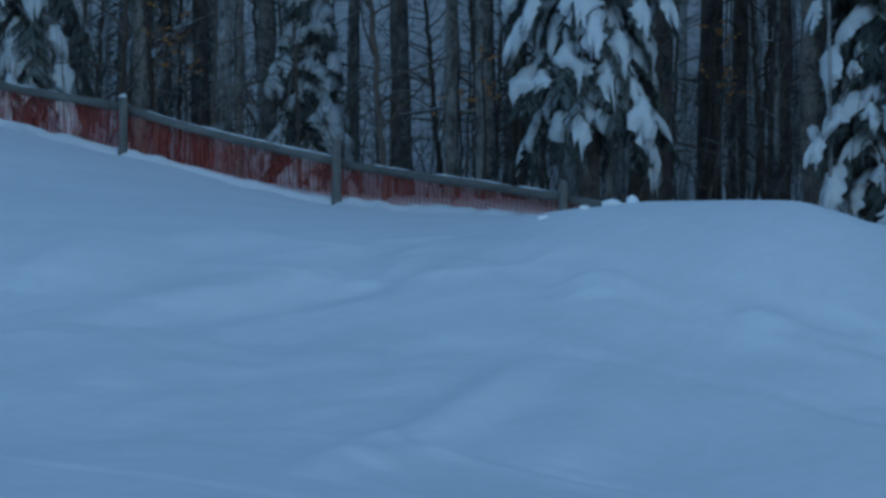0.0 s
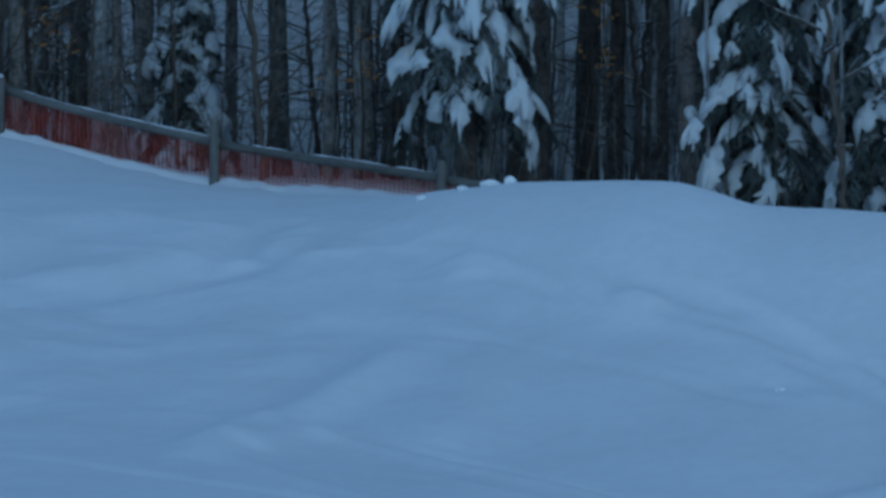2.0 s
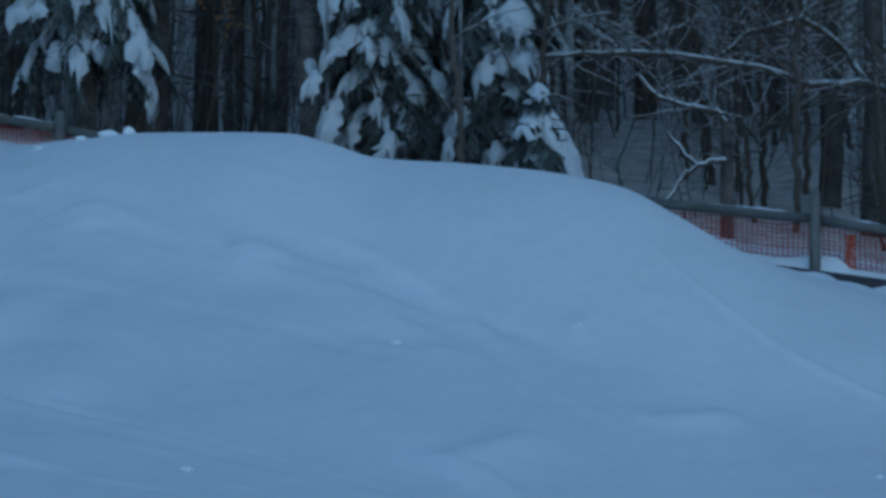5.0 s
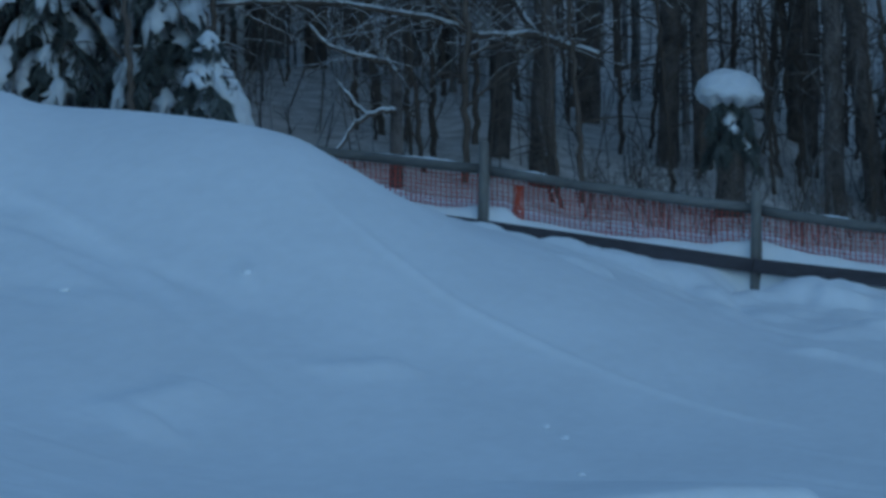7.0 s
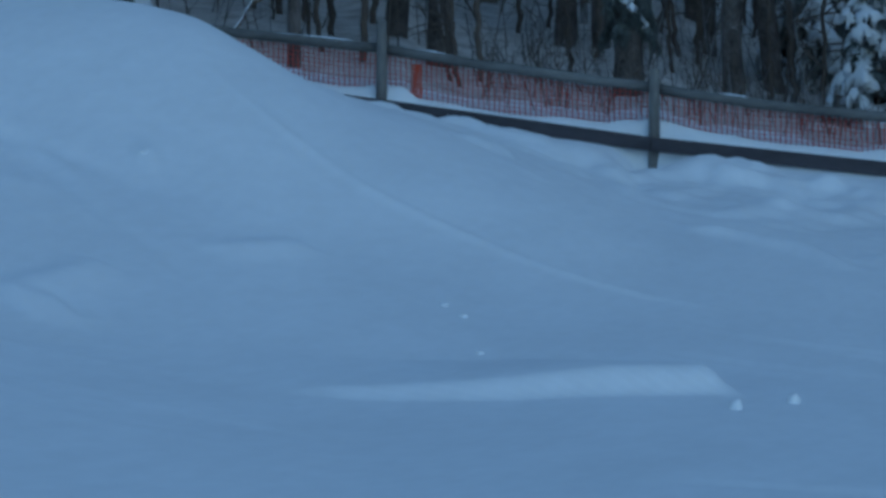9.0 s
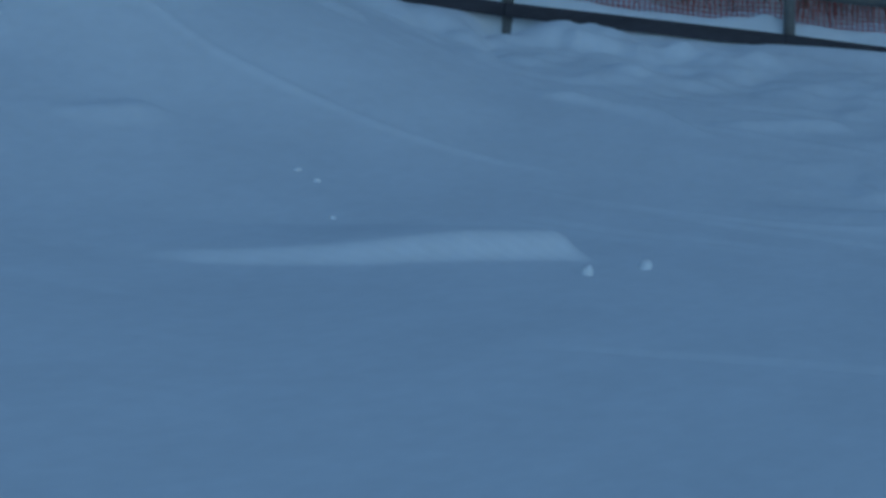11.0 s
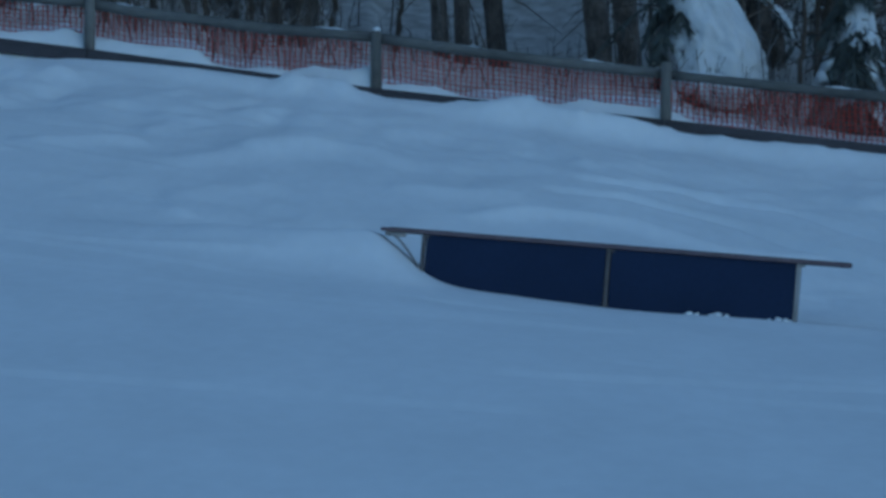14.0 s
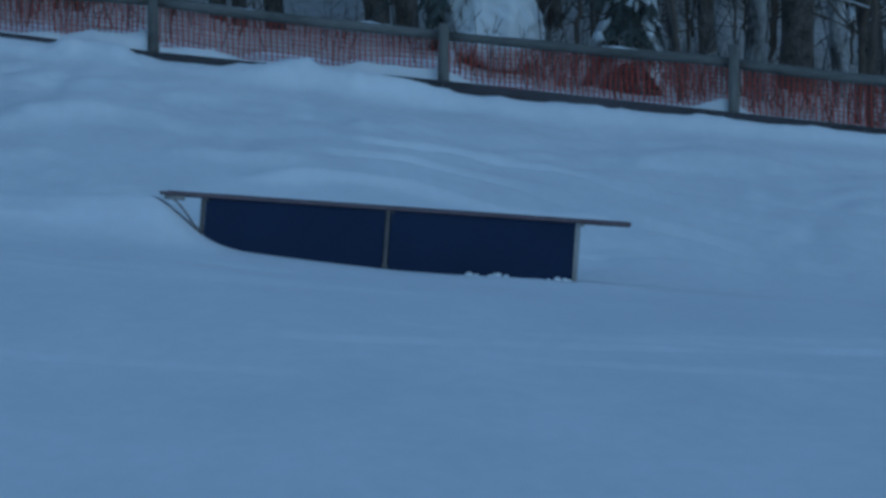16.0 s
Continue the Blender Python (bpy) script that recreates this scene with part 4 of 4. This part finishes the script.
def limb(parent, pts, r0, r1, name="limb", twigs=0, depth=1):
    n = 4 * (len(pts) - 1)
    q = []
    for i in range(n + 1):
        u = i / n * (len(pts) - 1)
        j = min(int(u), len(pts) - 2)
        q.append(pts[j].lerp(pts[j + 1], u - j) + Vector((rng.uniform(-0.012, 0.012), rng.uniform(-0.02, 0.02), rng.uniform(-0.015, 0.015))))
    rad = [r0 + (r1 - r0) * i / n for i in range(n + 1)]
    b, s = Build(), Build()
    b.tube(q, rad, 6, wobble=0.08, rng=rng)
    s.tube([p + Vector((0, 0, rad[i] * 0.9 + 0.02)) for i, p in enumerate(q)], [rad[i] * 0.4 + rng.uniform(0.001, 0.010) for i in range(n + 1)], 7, wobble=0.18, rng=rng)
    ob = part(name, b.mesh(name, TWIG, True), parent)
    part("snow_line", s.mesh("snow_line", SNOW_SOFT, True), ob, "line of snow lying on the limb")
    if twigs:
        t, ts = Build(), Build()
        for _ in range(twigs):
            i = rng.randrange(2, n)
            branching(t, q[i], (rng.uniform(-1, 1), rng.uniform(-0.5, 0.5), rng.uniform(-0.5, 0.9)), rng.uniform(0.4, 1.1), 0.009, depth, rng, ts)
        tagged(part("twig_work", t.mesh("twig_work", TWIG), parent, "bare twigs"), kind="stuff")
        tagged(part("twig_snow", ts.mesh("twig_snow", SNOW_SOFT, True), parent, "snow on the twigs"), kind="stuff")


def spreading_tree():
    tree = tagged(new("bare_tree"), "bare broadleaf tree with long snow-lined limbs", "tree")
    x, y, z = place(12.45, 48.5)
    b = Build()
    b.tube([(x, y, z - 0.5), (x + 0.05, y, z + 1.5), (x, y, z + 3.2), (x - 0.1, y, z + 6.5)], [0.17, 0.13, 0.11, 0.06], 9, wobble=0.06, rng=rng)
    part("trunk", b.mesh("trunk", BARK, True), tree)
    limb(tree, [point(q, e, 48.0) for q, e in ((11.66, 5.89), (12.5, 6.2), (13.27, 6.16), (13.97, 6.43), (15.12, 6.60), (15.89, 6.64), (16.9, 6.58))], 0.038, 0.016, twigs=110, depth=2)
    limb(tree, [point(q, e, 48.3) for q, e in ((12.5, 6.2), (12.9, 6.75), (13.4, 7.1), (14.1, 6.9), (14.5, 6.6))], 0.035, 0.012, twigs=55, depth=2)
    limb(tree, [point(q, e, 48.6) for q, e in ((12.4, 6.5), (11.9, 7.0), (11.3, 7.2), (10.7, 6.9))], 0.03, 0.012, twigs=40, depth=2)


def bowed_snag():
    tree = tagged(new("snag"), "broken dead stem with bowed snow-covered branches", "tree")
    x, y, z = place(14.42, 47.0)
    top = point(14.42, 5.72, 47.0)
    b = Build()
    b.tube([(x, y, z - 0.4), (x, y, (z + top.z) / 2), (top.x, top.y, top.z)], [0.09, 0.075, 0.06], 9, wobble=0.08, rng=rng)
    part("trunk", b.mesh("trunk", BARK, True), tree)
    limb(tree, [point(q, e, 46.9) for q, e in ((14.43, 5.15), (14.6, 5.16), (14.81, 5.10), (14.97, 5.0), (15.08, 4.87), (15.25, 4.60))], 0.022, 0.014)
    limb(tree, [point(q, e, 46.95) for q, e in ((14.84, 5.10), (14.96, 5.22), (15.08, 5.36), (15.23, 5.55))], 0.018, 0.010)
    limb(tree, [point(q, e, 47.0) for q, e in ((14.42, 5.66), (14.55, 5.82), (14.95, 5.90), (15.35, 6.02), (15.6, 6.3))], 0.030, 0.012, twigs=26, depth=2)


spreading_tree()
bowed_snag()

# bare-stemmed forest trees: bearing, distance, radius scale, lean
dark = pine("pine_tree", "dark bare-stemmed pine standing in forest snow", 17, 0.17, 5.6, rng, BARK)
dark2 = pine("pine_tree", "dark rough-barked pine trunk standing in forest snow", 19, 0.20, 6.4, rng, BARK)
frosted = pine("pine_tree", "bare-stemmed pine with hoar frost on its bark", 17, 0.17, 5.6, rng, BARK_FROST)
frosted2 = pine("pine_tree", "rough-barked pine trunk greyed by hoar frost", 19, 0.20, 6.4, rng, BARK_FROST)
pale = bare_tree("birch_tree", "pale grey birch stem in forest snow", 12, 0.10, rng, 14, True, BARK_PALE, 1, 1.8, 0.3)
STEMS = [
    (30.1, 60, 0.9, 1), (29.3, 57, 0.8, 0), (28.2, 53, 1.3, 2), (27.93, 58, 0.55, 0), (27.55, 62, 0.9, 1), (26.4, 66, 0.8, 0), (25.69, 59, 1.05, 0), (25.03, 54, 0.6, 1),
    (24.57, 53, 0.95, 0), (22.9, 51, 0.6, 2), (21.56, 54, 1.2, 0), (21.15, 60, 0.8, 1), (20.62, 58, 1.0, 1), (20.08, 50, 1.15, 0), (19.66, 53, 0.9, 1), (16.3, 58, 1.0, 0),
    (15.6, 61, 0.8, 1), (13.03, 50, 0.95, 0), (12.34, 53, 0.9, 2), (11.85, 55, 1.0, 1), (11.16, 58, 0.8, 2), (10.74, 51, 0.95, 0), (10.47, 53, 0.6, 2), (10.22, 51, 0.8, 0),
    (9.01, 55, 0.7, 0), (8.80, 52, 0.75, 0), (8.44, 49, 0.9, 0), (7.90, 50, 0.8, 1), (7.2, 58, 0.8, 1), (5.26, 52, 1.1, 1), (4.72, 54, 1.25, 0), (3.88, 53, 1.2, 1), (3.3, 50, 0.3, 2),
    (2.8, 52, 1.25, 0), (0.92, 50, 0.75, 0), (0.63, 51, 0.6, 1), (0.17, 49, 0.85, 0), (-1.19, 49.5, 0.9, 1), (-1.65, 52, 1.1, 0), (-3.4, 54, 1.0, 1), (-5.3, 50, 1.3, 2), (-5.7, 54, 0.8, 0),
    (-6.3, 49, 1.4, 2), (-6.85, 51, 1.5, 0), (-7.5, 49.5, 1.2, 2), (-7.95, 52, 1.2, 0), (-8.8, 51, 1.1, 1), (22.38, 51.8, 1.9, 0), (19.87, 49.2, 0.3, 2), (18.03, 48.3, 0.3, 2), (32.2, 56, 1.1, 0), (33.4, 58, 1.0, 1),
]
# stems that lean away up the slope, by bearing
LEANING = {0.17: -7.0, 0.92: -2.5, 0.63: -2.0, -1.19: -5.0, -1.65: -3.5, 7.90: -7.0, 8.44: -1.0}
kinds = (dark, dark2, pale, frosted, frosted2)
first = [True] * 5
for i, (b, r, w, k) in enumerate(STEMS):
    if b > 23.5 and k < 2:
        k += 3
    ob = stand(kinds[k], b, r, i * 1.7, 1.0, LEANING.get(b, rng.uniform(-1.2, 1.2)), copy=not first[k])
    first[k] = False
    ob.matrix_basis = ob.matrix_basis @ Matrix.Diagonal((0.8 * w, 0.8 * w, 0.9 + 0.1 * w, 1))
# the deeper forest
fill = random.Random(23)
for i in range(120):
    b = fill.uniform(-14, 36)
    r = fill.uniform(57, 96)
    while (23.8 < b < 33 and i % 7) or -2.6 < b < 2.6 or (5 < b < 13 and i % 2):
        b = fill.uniform(-14, 36)
    k = fill.choice((0, 0, 1, 1, 2, 2))
    w = fill.uniform(0.5, 1.15)
    if b > 17 and k < 2:
        k += 3
    ob = stand(kinds[k], b, r, fill.uniform(0, 6), 1.0, fill.uniform(-2, 2))
    ob.matrix_basis = ob.matrix_basis @ Matrix.Diagonal((w, w, fill.uniform(0.8, 1.1), 1))
spr = spruce("spruce_tree", "dark forest spruce dusted with snow", 11, 0.13, 1.2, 1.9, rng, 0.12, droop=0.8, per=5, sprigs=16, step=1.3)
spr_first = True
for i in range(34):
    b = fill.uniform(-12, 35) if i > 16 else fill.uniform(14, 31)
    while 24.3 < b < 28.0 or (b > 23.5 and i % 3) or -2 < b < 2.5 or 5.5 < b < 13 or 19.5 < b < 22.6:
        b = fill.uniform(-12, 35)
    if i == 0:
        b = -2.7
    stand(spr, b, 47.7 if i == 0 else fill.uniform(55, 84), fill.uniform(0, 6), 1.25 if i == 0 else fill.uniform(0.6, 1.15), copy=not spr_first)
    spr_first = False
# saplings and brush behind the fence
sap = bare_tree("sapling", "thin bare sapling standing in snow", 3.4, 0.022, rng, 12, False, TWIG, 1, 0.9, 0.15)
sap_s = bare_tree("sapling", "thin bare sapling with snow on its twigs", 4.2, 0.03, rng, 12, True, TWIG, 1, 1.1, 0.2)
f1 = f2 = True
for i in range(180):
    b = fill.uniform(-9, 33)
    if -2.4 < b < 2.4 and i % 12:
        b = fill.uniform(4, 33)
    r = FENCE_D / math.cos(radians(b) + FENCE_TURN) + fill.uniform(1.2, 16)
    if i % 6:
        stand(sap, b, r, fill.uniform(0, 6), fill.uniform(0.6, 1.5), fill.uniform(-6, 6), copy=not f1)
        f1 = False
    else:
        stand(sap_s, b, r, fill.uniform(0, 6), fill.uniform(0.6, 1.4), fill.uniform(-6, 6), copy=not f2)
        f2 = False


# a lump of snow caught on a stem
bm = bmesh.new()
bmesh.ops.create_icosphere(bm, subdivisions=2, radius=0.085)
for v in bm.verts:
    v.co *= 1 + 0.3 * noise.noise(v.co * 14)
    v.co.z *= 1.2
me = bpy.data.meshes.new("snow_clump")
bm.to_mesh(me)
bm.free()
me.materials.append(SNOW_SOFT)
clump = tagged(new("snow_clump", me), "lump of snow caught on a dark stem", "snow clump")
clump.location = point(20.09, 6.46, 49.78)


def glint_sapling(bearing, elev, r):
    """An added thin stem with a bunch of orange flecks, painted as glints of low sun."""
    x, y, z = place(bearing, r)
    top = point(bearing, elev, r) - Vector((x, y, z))
    tree = tagged(new("sapling"), "thin added sapling holding orange flecks painted as sun glints", "tree")
    tree.location = (x, y, z)
    b, flecks = Build(), Build()
    b.tube([(0, 0, -0.3), (0.05, 0, top.z * 0.5), tuple(top), tuple(top + Vector((0.05, 0, 0.6)))], [0.022, 0.018, 0.011, 0.004], 6, rng=rng)
    for _ in range(9):
        p = top + Vector((0, 0, rng.uniform(-0.5, 0.4)))
        q = p + Vector((rng.uniform(-0.35, 0.35), rng.uniform(-0.3, 0.3), rng.uniform(-0.05, 0.25)))
        b.tube([p, q], [0.006, 0.003], 4, cap=False)
        for _ in range(7):
            c = p.lerp(q, rng.uniform(0.3, 1.0))
            d = Vector((rng.uniform(-1, 1), rng.uniform(-1, 1), rng.uniform(-1.2, 0.1))).normalized() * rng.uniform(0.04, 0.07)
            w = d.cross(Vector((rng.uniform(-1, 1), rng.uniform(-1, 1), 0.3))).normalized() * 0.018
            k = len(flecks.v)
            flecks.v += [c, c + d * 0.5 + w, c + d, c + d * 0.5 - w]
            flecks.f.append((k, k + 1, k + 2, k + 3))
    part("stem", b.mesh("stem", TWIG, True), tree)
    tagged(part("leaves", flecks.mesh("leaves", SUN_GLINT), tree, "orange flecks painted as sun glints"), kind="stuff")


# sun glints among the trees, put in as orange flecks on added stems
for b, e, r in ((28.97, 7.85, 55), (28.7, 7.55, 57), (24.95, 7.0, 54), (24.62, 7.3, 52.5), (21.45, 7.5, 53), (21.3, 7.0, 55)):
    glint_sapling(b, e, r)


def thicket():
    """The crowd of thin young stems that closes the view into the forest."""
    g = random.Random(41)
    pale_b, dark_b, frost_b = Build(), Build(), Build()
    for i in range(560):
        b = g.uniform(-13, 35) if i < 330 else g.uniform(11.0, 30.0)
        r = FENCE_D / math.cos(radians(b) + FENCE_TURN) + 7 + 40 * g.random() ** 0.8
        if ((24.4 < b < 27.8 or -2.6 < b < 2.6) and g.random() < 0.96) or (4 < b < 14 and g.random() < 0.5):
            continue
        x, y, z = place(b, r)
        h, rad = g.uniform(4.5, 10), g.uniform(0.018, 0.06)
        lx, ly = g.gauss(0, 0.35), g.gauss(0, 0.35)
        w = frost_b if i >= 330 else pale_b if g.random() < 0.5 else dark_b
        pts = [Vector((x + lx * u * u, y + ly * u * u, z - 0.2 + h * u)) for u in (0, 0.3, 0.65, 1)]
        w.tube(pts, [rad, rad * 0.85, rad * 0.6, rad * 0.25], 5, cap=False)
        for _ in range(7 if i < 330 else 18):
            u = g.uniform(0.1, 0.8)
            p = Vector((x + lx * u * u, y + ly * u * u, z - 0.2 + h * u))
            a = g.uniform(0, 6.28)
            l = g.uniform(0.3, 0.9)
            d = Vector((math.cos(a), math.sin(a), g.uniform(-0.3, 0.8))) * l
            w.tube([p, p + d * 0.55 + Vector((0, 0, 0.04)), p + d], [rad * 0.3, rad * 0.2, 0.003], 3, cap=False)
    tagged(new("thicket", frost_b.mesh("thicket", FROST_TWIG)), "crowd of thin young stems white with hoar frost", "thicket", kind="stuff")
    tagged(new("thicket", dark_b.mesh("thicket", TWIG)), "crowd of thin dark young stems in forest snow", "thicket", kind="stuff")
    tagged(new("thicket", pale_b.mesh("thicket", BARK_PALE)), "crowd of thin grey young birch stems in forest snow", "thicket", kind="stuff")


thicket()


def brush():
    """Fine undergrowth poking through the forest snow, far too thin to count."""
    g = random.Random(59)
    grey, dark_b = Build(), Build()
    for i in range(2400):
        b = g.uniform(-11, 33)
        r = FENCE_D / math.cos(radians(b) + FENCE_TURN) + 2.0 + 34 * g.random() ** 1.2
        x, y = -r * math.sin(radians(b)), r * math.cos(radians(b))
        if (b < 2.6 and g.random() < 0.62) or (-2.3 < b < 2.6 and g.random() < 0.8) or (4 < b < 14 and g.random() < 0.6) or (24.4 < b < 27.2 and g.random() < 0.6):
            continue
        h, rad = g.uniform(0.7, 2.6), g.uniform(0.006, 0.014)
        w = grey if g.random() < 0.6 else dark_b
        base = Vector((x, y, 0))
        top = Vector((g.gauss(0, 0.22), g.gauss(0, 0.22), 1)) * h
        w.todo.append((base, top, rad, h))
    for i in range(1100):
        # low scrub close behind the fence
        b = g.uniform(-11, 12)
        if -2.3 < b < 2.6 and g.random() < 0.7:
            continue
        r = FENCE_D / math.cos(radians(b) + FENCE_TURN) + 0.5 + 5.0 * g.random()
        h = g.uniform(0.3, 0.75)
        w = grey if g.random() < 0.35 else dark_b
        w.todo.append((Vector((-r * math.sin(radians(b)), r * math.cos(radians(b)), 0)), Vector((g.gauss(0, 0.2), g.gauss(0, 0.2), 1)) * h, g.uniform(0.005, 0.011), h))
    for w in (grey, dark_b):
        zs = ground_z([t[0].x for t in w.todo], [t[0].y for t in w.todo])
        for (p, top, rad, h), z in zip(w.todo, zs):
            p = Vector((p.x, p.y, float(z) - 0.05))
            w.tube([p, p + top * 0.55 + Vector((g.uniform(-0.05, 0.05), 0, 0)), p + top], [rad, rad * 0.75, 0.003], 3, cap=False)
            for _ in range(3):
                u = g.uniform(0.3, 0.85)
                q = p + top * u
                d = Vector((g.uniform(-1, 1), g.uniform(-1, 1), g.uniform(0.2, 1.1))) * h * 0.28
                w.tube([q, q + d], [rad * 0.6, 0.003], 3, cap=False)
    tagged(new("brush", grey.mesh("brush", BARK_PALE)), "fine grey frosted undergrowth in forest snow", "undergrowth", kind="stuff")
    tagged(new("brush", dark_b.mesh("brush", TWIG)), "fine dark undergrowth in forest snow", "undergrowth", kind="stuff")


brush()
